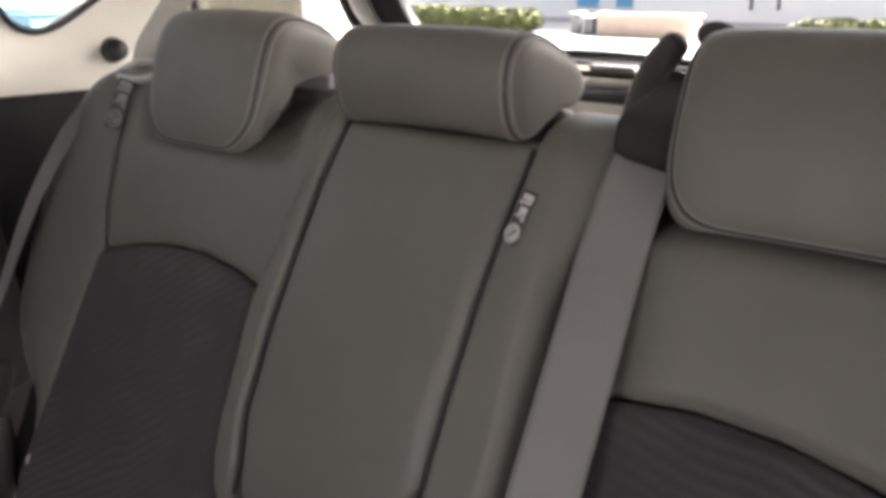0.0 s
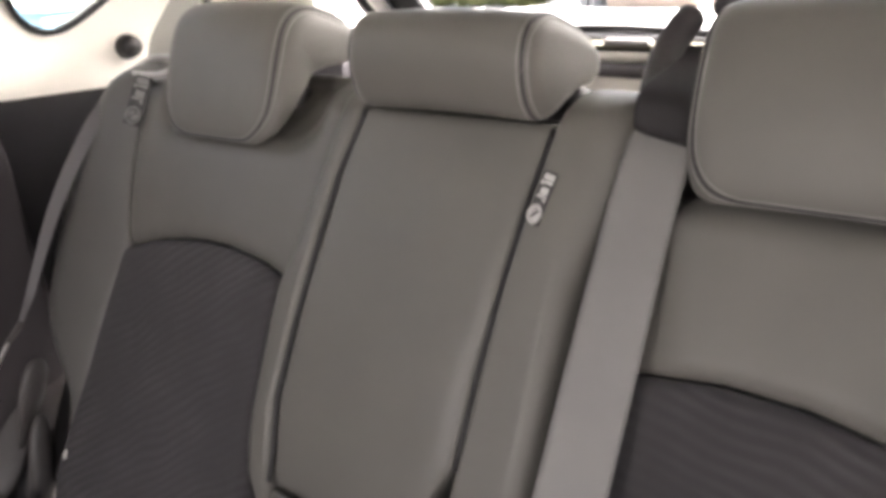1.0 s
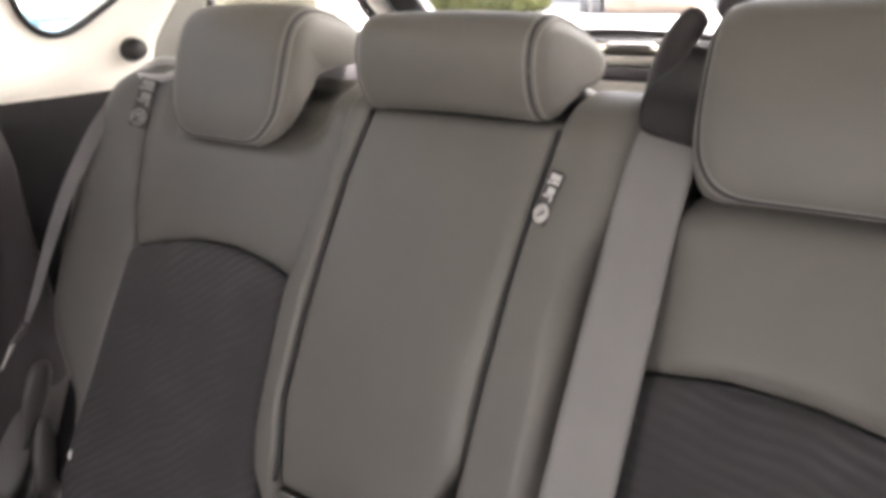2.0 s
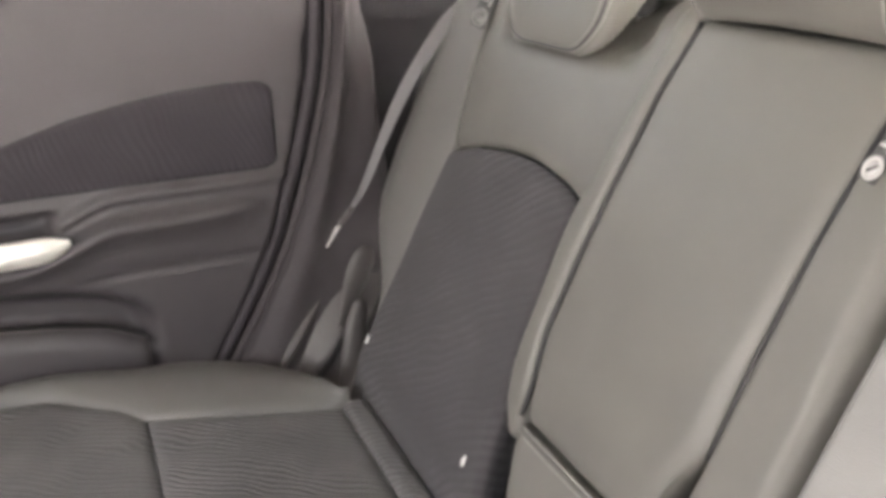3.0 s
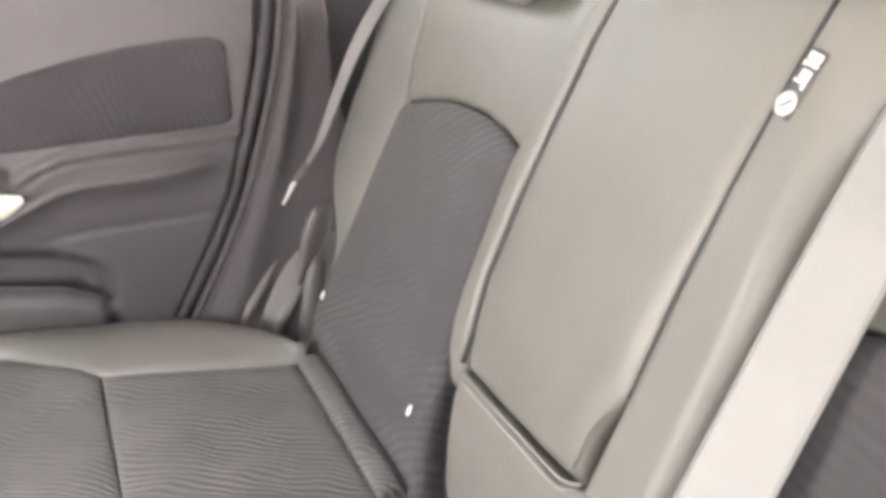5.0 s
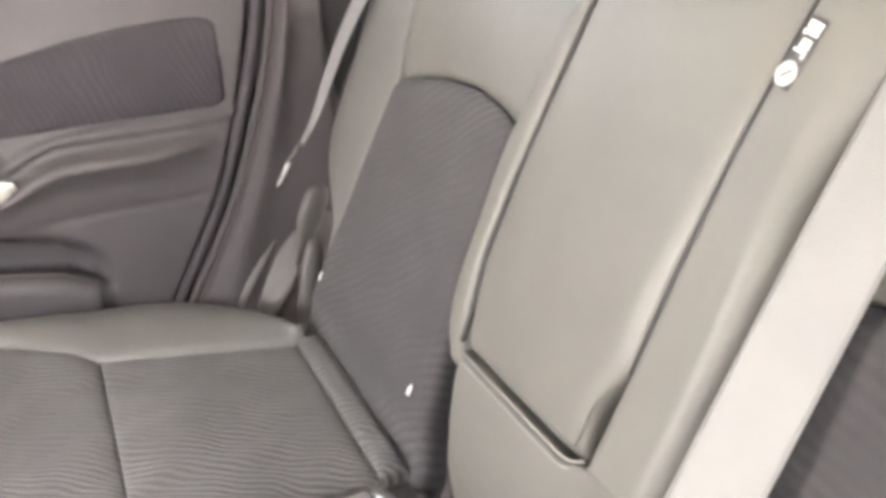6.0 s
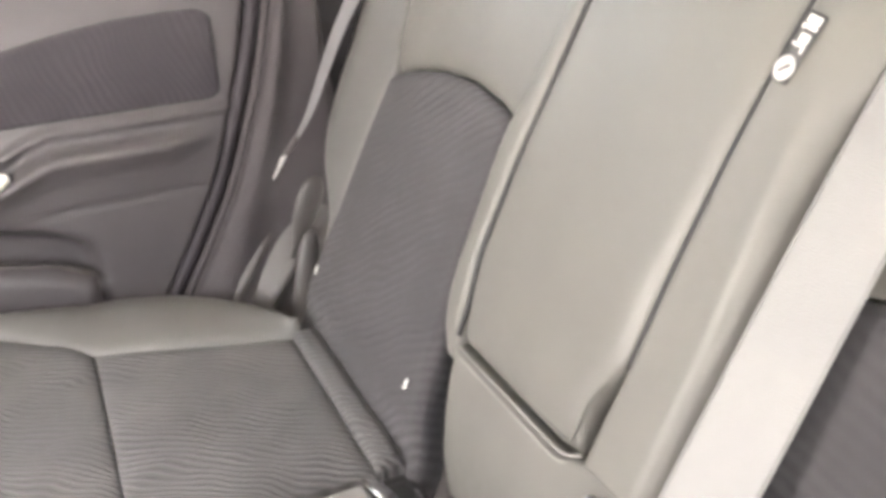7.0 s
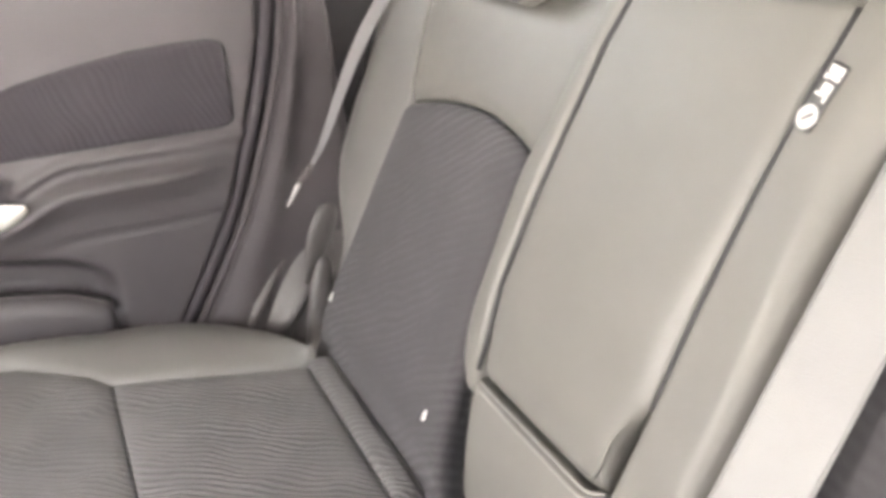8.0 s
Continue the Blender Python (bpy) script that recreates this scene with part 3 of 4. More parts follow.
def seat_side(t, side, whole):
    """The panels of one outer seat's back, mirrored by side."""
    dip = lambda x, s: 0.030 * smoothstep(0.44, 0.53, s) * smoothstep(-0.25, -0.215, x)   # the narrow back is sunk here so that the belt's top lies in shade
    plain_base = (lambda x, s: 0.0) if whole else (lambda x, s: -0.006 * smoothstep(-0.24, -0.20, x) - dip(x, s))
    side_base = lambda x, s: plain_base(x, s) - hollow(x, s, -0.318, 0.094, 0.462) - 0.009 * smoothstep(0.045, -0.005, s)
    arch = fn_of(ARCH) if whole else (lambda x: lerp(ARCH, x) - 0.008)
    under = lambda s: -lerp(SPLIT, s) - 0.003
    part("insert", pillow(fn_of(SEAM_OUT), fn_of(INS_R) if whole else under, lambda x: -0.03, lambda x: arch(x) - 0.0020, side_base, 0.009, 0.012, "RT" if whole else "T", side=side), FABRIC if side > 0 else FABRIC_MIRRORED, t,
         "dark rippled mesh fabric insert")
    part("yoke", pillow(fn_of(SEAM_OUT), fn_of(YOKE_R) if whole else under, arch, lambda x: TOP, side_base, 0.011, 0.013, "LB", rb=0.018, wrap=top_roll, side=side), LEATHER, t)
    part("outer_bolster", pillow(fn_of(OUTER), fn_of(SEAM_OUT), lambda x: 0.10, lambda x: TOP, bolster_base, 0.0030, 0.008, "R", wrap=top_roll, side=side,
                                 sink=0.06), SIDE_LEATHER, t)
    if not whole:
        return
    inner_base = lambda x, s: 0.008 - 0.009 * smoothstep(0.18, 0.115, s)
    inner = lambda s: lerp(INS_R, s) + 0.014 * smoothstep(0.15, 0.113, s) if s < 0.335 else lerp(YOKE_R, s)
    part("inner_bolster", pillow(inner, lambda s: lerp(SLIT_L, s) - 0.0025, lambda x: 0.113 + 0.42 * max(0.0, x + 0.15), lambda x: TOP, inner_base, 0.014, 0.011, "LRB",
                                 wrap=top_roll, side=side, nu=20, sink=0.04), LEATHER, t)


backrest = thing("backrest", at(-0.2, 0.05, 0), "wide grey leather backrest with mesh insert and folded-up armrest", "backrest", "rear backrests")
seat_side(backrest, 1, True)


def shell(x0, x1):
    def front(u, v):
        s = 0.50 * v
        return seat(x0 + (x1 - x0) * u, s, -0.052)

    def back(u, v):
        return seat(x0 + (x1 - x0) * u, 0.53 * v - 0.01, -0.095)
    return slab(front, back, 8, 12)


part("back_board", shell(-0.595, 0.146), BLACK, backrest, "black carpeted back board")
armrest = part("armrest", pillow(lambda s: lerp(SLIT_L, s) + 0.0025, lambda s: lerp(SLIT_R, s) - 0.0015, lambda x: 0.1445, lambda x: 0.55,
                                 lambda x, s: 0.010 - 0.20 * (x + 0.02) ** 2 - 0.006 * (max(0.0, x - lerp(SLIT_R, s) + 0.024) / 0.024) ** 2 - 0.030 * smoothstep(0.508, 0.522, s), 0.013, 0.0048, "LRB", wrap=top_roll, nv=80, sink=0.045, rb=0.055), LEATHER, backrest,
               "smooth leather fold-down armrest, folded up")
# black block added to keep the gap under the centre headrest dark
part("headrest_shade_block", placed(box((-0.098, -0.022, -0.020), (0.100, 0.022, 0.020), 0.008), tag_pose(0.0, 0.532, -0.045, (0, 0))), BLACK, backrest, "black block standing in for shade below the centre headrest")
rim = catmull([seat(-0.085, 0.1495, 0.0005), seat(0.02, 0.1495, 0.0015), seat(0.047, 0.150, 0.0015), seat(0.0535, 0.160, 0.003), seat(0.0560, 0.185, 0.0045), seat(0.0635, 0.205, 0.0035), seat(0.0745, 0.224, 0.001)], 40)
part("rim_piping", tube(rim, 0.0016, 8), LEATHER, armrest, "rounded piping round the armrest foot")
part("centre_strip", pillow(lambda s: lerp(SLIT_R_EDGE, s) + 0.001, lambda s: lerp(SPLIT, s) - 0.003, lambda x: 0.142, lambda x: TOP, lambda x, s: 0.011 - 0.032 * (max(0.0, x - 0.131) / 0.026) ** 2 * (1 - 0.6 * smoothstep(0.38, 0.46, s)), 0.012, 0.0045, "LR",
                            wrap=top_roll, nu=24, sink=0.045), LEATHER, backrest)


def pad_base(x, s):
    return 0.012 - 0.046 * (max(0.0, 0.120 - s) / 0.120) ** 1.8


PAD_L = [(0.0, -0.117), (0.04, -0.113), (0.064, -0.110), (0.10, -0.112), (0.125, -0.119), (0.14, -0.1215)]
part("lower_pad", pillow(fn_of(PAD_L), lambda s: lerp(SPLIT, s) - 0.003, lambda x: 0.0, lambda x: 0.1425 + 0.012 * smoothstep(0.055, 0.09, x), pad_base, 0.016, 0.018, "LRT", sink=0.045, rt=0.004), LEATHER, backrest)
for ds, dd in ((-0.0040, 0.0016), (0.0012, -0.0012)):
    pad_line = catmull([seat(-0.1185, 0.137 + ds, 0.000 + dd), seat(-0.108, 0.1405 + ds, 0.0085 + dd), seat(-0.06, 0.1415 + ds, 0.0108 + dd), seat(-0.02, 0.1418 + ds, 0.011 + dd), seat(0.03, 0.1418 + ds, 0.011 + dd),
                        seat(0.058, 0.143 + ds, 0.0105 + dd), seat(0.072, 0.150 + ds, 0.006 + dd)], 30)
    part("piping", tube(pad_line, 0.0013, 6), THREAD, backrest, "light twin stitched piping")
# black tubes that stand in for the shade in the slits beside the armrest
part("slit_shade", tube([seat(lerp(SLIT_L, 0.148 + 0.36 * k / 40), 0.148 + 0.36 * k / 40, 0.0055) for k in range(41)], 0.0027, 8), RUBBER, backrest, "black tube standing in for shade in the armrest slit")
part("slit_shade", tube([seat(lerp(SLIT_R_EDGE, 0.225 + 0.28 * k / 40) - 0.0008, 0.225 + 0.28 * k / 40, 0.006) for k in range(41)], 0.0024, 8), RUBBER, backrest, "black tube standing in for shade in the armrest slit")


def tag_pieces(x, s, d, tilt, parent, size=0.84, ink=None, wide=0.86):
    """The small printed warning tag: dark backing, two blurred picture blocks and a ring."""
    ink = ink or TAG
    small = Matrix.Diagonal((size * wide, size, size, 1))
    ob = part("warning_tag", placed(box((-0.0078, -0.0255, -0.0008), (0.0078, 0.0255, 0.0008), 0.0006, 1), tag_pose(x, s, d, tilt) @ small), TAG_DARK, parent, "small dark sewn-in warning tag")
    up = tag_pose(x, s, d + 0.0011, tilt) @ small
    for x0, y0, x1, y1 in ((-0.005, 0.0175, 0.0068, 0.0235), (-0.002, 0.0135, 0.0068, 0.0168), (-0.006, 0.0125, -0.0028, 0.0165), (-0.003, 0.0035, 0.0055, 0.0105),
                           (-0.0055, 0.0005, 0.002, 0.0028), (0.003, -0.003, 0.0055, 0.0028)):
        part("print_bar", placed(box((x0, y0, 0), (x1, y1, 0.0005)), up), ink, ob, smooth=False)
    rim = [up @ Vector((0.0064 * math.cos(a), -0.0155 + 0.0080 * math.sin(a), 0.0004)) for a in (k * math.pi / 14 for k in range(28))]
    disc = [up @ Vector((0, -0.0155, -0.0002)), up @ Vector((0, -0.0155, 0.0002))]
    part("print_disc", tube(disc, 0.0062, 20), ink, ob, "pale grey printed disc")
    part("print_ring", tube(rim, 0.0012, 6, closed=True), ink, ob)
    part("print_bar", tube([up @ Vector((-0.0030, -0.019, 0.0004)), up @ Vector((0.0030, -0.012, 0.0004))], 0.0008, 6), TAG_DARK, ob)


loop_line = [seat(-0.478 + x, 0.541 + s, -0.016 - 0.9 * s) for x, s in ((-0.034, -0.016), (-0.039, 0.0), (-0.034, 0.012), (0.0, 0.013), (0.034, 0.012), (0.039, 0.0), (0.034, -0.016), (0.0, -0.017))]
part("belt_loop", tube([loop_pt for loop_pt in [loop(loop_line, soft=1)(k / 40) for k in range(40)]], 0.0045, 8, closed=True), LIT_PLASTIC, backrest, "grey plastic belt loop on the shoulder")
tag_pieces(0.1125, 0.450, 0.0145, (-12, 24), backrest)
tag_pieces(-0.459, 0.491, 0.013, (-6, 34), backrest, 1.15, BUCKLE, 1.15)


def child_tag(x, s, parent):
    """White tag sewn in above a child seat anchor."""
    m = tag_pose(x, s, 0.002, (-8, 0))
    tag = part("anchor_tag", placed(box((-0.0028, -0.0055, 0), (0.0028, 0.0022, 0.0016), 0.0007, 1), m), WHITE_TAG, parent, "small white child seat anchor tag")
    part("tab", placed(box((-0.0016, 0.0018, 0.0002), (0.0016, 0.0062, 0.0013), 0.0005, 1), m), WHITE_TAG, tag)
    part("print_dot", placed(box((-0.0011, -0.0030, 0.0015), (0.0011, -0.0010, 0.0019)), m), TAG_DARK, tag, "dark printed dot", smooth=False)


child_tag(-0.470, 0.066, backrest)
child_tag(-0.184, 0.066, backrest)

backrest_n = thing("backrest", at(0.4, 0.05, 0), "narrow grey leather rear backrest with dark mesh insert", "backrest", "rear backrests")
seat_side(backrest_n, -1, False)
part("back_board", shell(0.150, 0.60), BLACK, backrest_n, "black carpeted back board")
child_tag(0.470, 0.066, backrest_n)
child_tag(0.189, 0.066, backrest_n)


# ------------------------------------------------------------ headrests
def headrest(name, cx, half, outline, r, seam_in, label, ends_only=False, taper=0.36):
    """outline: a closed loop of (d, s), from the lower front edge up and over to the rear; half: half its width."""
    t = thing(name, seat(cx, 0.50, -0.03), label, "headrest", "rear headrests")
    pts = loop([(d, s, 0) for d, s in outline], soft=4)
    n = 72
    prof = [pts(k / n) for k in range(n)]
    mid = sum(prof, Vector()) / n

    def surface(x, k):
        over = max(0.0, abs(x) - (half - r)) / r
        inset = r * (1 - circ(1 - over)) if over > 0 else 0.0
        p = prof[k % n]
        out = p - mid
        q = p - out.normalized() * min(inset * 1.15, out.length * 0.75)
        if not ends_only:   # rounded lower corners
            x *= 1 - taper * (1 - circ((q.y - 0.438) / 0.095))
        crown = 0.004 * (1 - (x / half) ** 2)
        return seat(cx + x, q.y + crown * 0.6, q.x + crown)

    bm = bmesh.new()
    m = 40
    rings = []
    for i in range(m + 1):
        x = -half * math.cos(math.pi * i / m)
        rings.append([bm.verts.new(surface(x, k)) for k in range(n)])
    for i in range(m):
        for k in range(n):
            bm.faces.new((rings[i][k], rings[i][(k + 1) % n], rings[i + 1][(k + 1) % n], rings[i + 1][k]))
    bm.faces.new(rings[0][::-1])
    bm.faces.new(rings[-1])
    part("cushion", bm, LEATHER, t)
    # the sewn border of the front panel: down one side, along the lower edge and up the other
    lo = min(range(n), key=lambda k: prof[k].y - 0.6 * prof[k].x)
    # between the threads a black tube imitates the shade of a groove
    for extra, mat, rad, nm, lab in ((0.0, THREAD, 0.0010, "stitching", "pale twin stitched seam"), (0.0035, BLACK, 0.0013, "seam_dark_line", "black line standing in for the shade of a sewn groove"),
                                     (0.007, THREAD, 0.0010, "stitching", "pale twin stitched seam")):
        xs = half - seam_in + extra
        if ends_only:
            for sx in (-xs, xs):
                part(nm, tube([surface(sx, k) for k in range(n)], rad, 6, closed=True), mat, t, lab)
            continue
        path = []
        span = int(n * 0.50)
        for j in range(span, 7, -1):
            path.append((-xs, lo + j))
        for a in range(0, 13):
            q = a / 12 * math.pi / 2
            path.append((-xs + 0.04 * (1 - math.cos(q)), lo + 7 - 7 * math.sin(q) * 0.8 - extra * 120))
        left = list(path)
        path += [(-x, k) for x, k in reversed(left)]
        line = []
        for x, k in path:
            k0 = math.floor(k)
            line.append(surface(x, int(k0)).lerp(surface(x, int(k0) + 1), k - k0))
        part(nm, tube(line, rad, 6), mat, t, lab)
    for px in (-0.055, 0.055):
        part("post", tube([seat(cx + px, 0.40, -0.05), seat(cx + px, 0.50, -0.05), seat(cx + px, 0.56, -0.035)], 0.006, 10), STEEL, t, "steel post")
        part("post_sleeve", tube([seat(cx + px, 0.515, -0.05), seat(cx + px, 0.535, -0.05)], 0.013, 12), BLACK, t, "black plastic sleeve")
    return t


SIDE_OUTLINE = [(0.004, 0.446), (0.014, 0.472), (0.026, 0.535), (0.027, 0.590), (0.006, 0.613), (-0.06, 0.617), (-0.098, 0.609), (-0.108, 0.590), (-0.088, 0.576), (-0.060, 0.568),
                (-0.038, 0.552), (-0.018, 0.520), (-0.005, 0.485), (0.001, 0.450)]
FITTED_OUTLINE = [(d, q + 0.007 * smoothstep(0.52, 0.46, q)) for d, q in SIDE_OUTLINE]   # lower edge raised to fit the camera's view
MID_OUTLINE = [(0.012, 0.502), (0.032, 0.511), (0.050, 0.538), (0.059, 0.566), (0.047, 0.588), (0.020, 0.596), (-0.03, 0.596), (-0.066, 0.588), (-0.074, 0.568), (-0.050, 0.553), (-0.020, 0.534), (-0.006, 0.514), (0.006, 0.502)]
headrest("headrest", -0.311, 0.098, SIDE_OUTLINE, 0.022, 0.012, "dark grey leather headrest with pale twin seams on the wide backrest", taper=0.52)
headrest("headrest", 0.0, 0.100, MID_OUTLINE, 0.016, 0.012, "low rounded grey leather headrest above the centre armrest", True)
headrest("headrest", 0.318, 0.104, FITTED_OUTLINE, 0.022, 0.012, "dark grey leather headrest with pale twin seams on the narrow backrest")

# ------------------------------------------------------------ centre belt and its guide
guide = thing("belt_guide", seat(0.175, 0.53, -0.04), "black plastic seat belt guide with two curved horns on the backrest", "belt guide")
horn = catmull([seat(0.172, 0.515, -0.036), seat(0.167, 0.540, -0.036), seat(0.161, 0.568, -0.044), seat(0.163, 0.598, -0.050), seat(0.177, 0.622, -0.050)], 32)
part("horn", tube(horn, lambda q: (0.0190 - 0.0075 * q) * (0.35 + 0.65 * circ((1 - q) / 0.09)), 14, flat=0.8, up=Vector((0, 1, 0))), HORN, guide)
horn = catmull([seat(0.222, 0.556, -0.050), seat(0.224, 0.595, -0.050), seat(0.219, 0.616, -0.050), seat(0.205, 0.625, -0.050), seat(0.189, 0.621, -0.050)], 32)
part("horn", tube(horn, lambda q: (0.0100 - 0.001 * q) * (0.35 + 0.65 * circ((1 - q) / 0.12)), 12, flat=0.8, up=Vector((0, 1, 0))), HORN, guide)


def housing(back):
    """The hood over the belt: its lip is pushed proud of the webbing to shade it, then it leans back."""
    def fn(u, v):
        s_low = 0.512 - 0.012 * u
        q = s_low + (0.592 - s_low) * v
        d = 0.010 - 0.058 * smoothstep(0.25, 1.0, v) - 0.007 * (1 - circ(v / 0.25)) - 0.006 * math.sin(math.pi * u)
        return seat(0.172 + 0.062 * u, q, -0.095 if back else d)
    return fn


part("housing", slab(housing(False), housing(True), 24, 24), HOOD, guide)
part("slot_rim", placed(box((-0.022, -0.003, -0.002), (0.026, 0.003, 0.002), 0.0015), tag_pose(0.193, 0.591, -0.054, (0, 0))), STEEL, guide, "bright metal slot rim")

centre_belt = thing("seat_belt", seat(0.185, 0.3, 0.02), "grey webbing centre seat belt lying down the backrest", "seat belt", "seat belts")
belt_line = catmull([seat(0.182, 0.575, -0.060), seat(0.183, 0.552, -0.040), seat(0.185, 0.533, -0.026), seat(0.1865, 0.508, -0.014), seat(0.188, 0.475, -0.005), seat(0.1885, 0.44, 0.001), seat(0.1900, 0.40, 0.007),
                     seat(0.1908, 0.35, 0.012), seat(0.1905, 0.25, 0.018), seat(0.1900, 0.18, 0.022), seat(0.1875, 0.08, 0.025), seat(0.176, 0.025, 0.050), at(0.160, -0.10, 0.050)], 90)


def belt_half(v):
    """Half the belt's width; lower down it turns a little towards the window side."""
    k = smoothstep(0.45, 0.72, v)
    return Vector((0.0270, 0.001 + 0.004 * k, 0.001 + 0.001 * k))


part("webbing", band(belt_line, belt_half, 0.0014), WEBBING, centre_belt)
for side in (-1, 1):
    part("selvedge", tube([p + belt_half(k / 89) * (side * 0.925) + Vector((0, -0.0007, 0.0003)) for k, p in enumerate(belt_line)], 0.0007, 6), WEBBING, centre_belt, "woven edge")

DOOR_REAR = [(-0.36, -0.22), (-0.10, -0.175), (-0.011, -0.130), (0.041, -0.099), (0.123, -0.055), (0.219, -0.018), (0.29, 0.005), (0.358, 0.022), (0.43, 0.032), (0.60, 0.045)]

# ------------------------------------------------------------ outer belt
outer_belt = thing("seat_belt", seat(-0.56, 0.3, 0.03), "grey webbing outer seat belt hanging beside the bolster", "seat belt", "seat belts")
ob_line = catmull([seat(-0.528, 0.540, -0.070), seat(-0.532, 0.520, -0.025), seat(-0.532, 0.475, 0.012), seat(-0.533, 0.41, 0.032), seat(-0.542, 0.355, 0.038), seat(-0.556, 0.30, 0.036),
                   seat(-0.564, 0.238, 0.035), seat(-0.550, 0.206, 0.046)], 60)
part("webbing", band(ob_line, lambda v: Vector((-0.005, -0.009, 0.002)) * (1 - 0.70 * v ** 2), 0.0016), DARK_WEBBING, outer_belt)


upper = catmull([seat(-0.500, 0.525, -0.012), seat(-0.497, 0.548, -0.034), at(-0.520, 0.285, 0.520), at(-0.560, 0.340, 0.553), at(-0.600, 0.392, 0.585), at(-0.640, 0.450, 0.66)], 40)
# same belt as below, its upper run coloured as if lit
part("upper_webbing", band(upper, lambda v: Vector((0.014, 0.018, 0.003)), 0.0016), LIT_WEBBING, outer_belt, "webbing rising to the pillar")
part("tongue", tube(catmull([at(-0.546, 0.038, 0.206), at(-0.553, 0.032, 0.194), at(-0.561, 0.026, 0.184)], 8), lambda q: 0.0056 - 0.001 * q, 10, flat=0.7), COVER, outer_belt, "grey plastic belt tongue grip")
part("tongue_blade", tube(catmull([at(-0.562, 0.024, 0.180), at(-0.570, 0.018, 0.164), at(-0.578, 0.011, 0.148)], 10), lambda q: (0.0058 - 0.0022 * q) * (0.5 + 0.5 * circ((1 - q) / 0.12)), 10, flat=0.32), BLADE_GLINT, outer_belt, "latch blade, its glint put into the pale colour")
hinge = catmull([at(-0.604, 0.077, 0.129), at(-0.603, 0.066, 0.112), at(-0.602, 0.053, 0.084), at(-0.603, 0.041, 0.052), at(-0.606, 0.029, 0.020)], 36)
part("side_cover", tube(hinge, lambda q: 0.003 + 0.0165 * circ(q / 0.38) - 0.015 * smoothstep(0.42, 1.0, q), 16, flat=0.45, up=Vector((1, 0.3, 0))), COVER, outer_belt, "curved grey plastic hinge cover")


def drape(back):
    """The folded cloth at the foot of the belt: slanting ridges that grow downwards."""
    def fn(u, v):
        z = -0.14 + 0.25 * v
        y0 = lerp(DOOR_REAR, z) + 0.076
        y = y0 + (0.125 - y0) * u
        saw = ((y - 0.80 * z + 0.020) / 0.058) % 1.0
        ridge = smoothstep(0.0, 0.62, saw) * smoothstep(1.0, 0.70, saw)
        low = smoothstep(0.100, -0.03, z)
        return at(-0.640 + low * (0.018 + 0.020 * ridge + 0.032 * u) - back, y, z)
    return fn


lobe = catmull([at(-0.590, 0.056, 0.062), at(-0.584, 0.045, 0.025), at(-0.578, 0.036, -0.02), at(-0.574, 0.026, -0.075), at(-0.570, 0.016, -0.11)], 30)
part("foot_cover", tube(lobe, lambda q: 0.004 + 0.015 * circ(q / 0.5), 16, flat=0.6, up=Vector((1, 0.3, 0))), COVER, outer_belt, "rounded foot of the hinge cover")
part("lower_cover", slab(drape(0.0), drape(0.006), 72, 30), COVER, outer_belt, "folded dark cover at the foot of the belt")


# ------------------------------------------------------------ cushion
SEAM_C = [(-0.52, -0.590), (-0.43, -0.597), (-0.346, -0.583), (-0.272, -0.525), (-0.245, -0.489), (-0.163, -0.461), (-0.088, -0.446), (-0.028, -0.435), (0.03, -0.440)]
EDGE_C = [(-0.52, -0.605), (-0.43, -0.620), (-0.393, -0.632), (-0.318, -0.644), (-0.20, -0.640), (-0.136, -0.622), (-0.09, -0.590), (-0.051, -0.548), (-0.03, -0.50), (-0.019, -0.452), (0.0, -0.442)]
bench = thing("seat_cushion", at(0, -0.25, -0.1), "grey rear bench cushion with rippled fabric centre and leather sides", "seat cushion")


def cushion_top(y):
    return 0.0 + 0.012 * smoothstep(-0.02, -0.2, y) - 0.10 * max(0.0, (-0.44 - y) / 0.10) ** 2


def cushion_panel(x0, x1, y0, y1, top, rise, r, edges, nu=36, nv=30):
    """A sewn panel of the bench, its sides given as functions of y."""
    def place(u, v, low):
        uu, vv = 0.5 - 0.5 * math.cos(math.pi * u), 0.5 - 0.5 * math.cos(math.pi * v)
        y = y0 + (y1 - y0) * vv
        a, b = x0(y), x1(y)
        x = a + (b - a) * uu
        e = 1.0
        if "L" in edges:
            e *= circ(uu * (b - a) / r)
        if "R" in edges:
            e *= circ((1 - uu) * (b - a) / r)
        if "F" in edges:
            e *= circ(vv * (y1 - y0) / r)
        if "B" in edges:
            e *= circ((1 - vv) * (y1 - y0) / r)
        z = top(x, y) - rise + rise * e + 0.0022 * e * noise.noise(Vector((x * 12, y * 10, 4.0)))
        return at(x, y, -0.12 if low else z)
    return slab(lambda u, v: place(u, v, False), lambda u, v: place(u, v, True), nu, nv)


def plain_top(x, y):
    return cushion_top(y)


def mirror(bm, side):
    if side < 0:
        for v in bm.verts:
            v.co.x = -v.co.x
    return bm


def side_top(x, y):
    """The side bolster of the bench swells, then drops towards the door."""
    k = min(1, max(0, (lerp(SEAM_C, y) - x) / max(0.02, lerp(SEAM_C, y) - lerp(EDGE_C, y))))
    return cushion_top(y) + 0.016 * math.sin(math.pi * min(1, 1.1 * k)) - 0.10 * max(0, k - 0.72) ** 2 / 0.0784 * 0.6


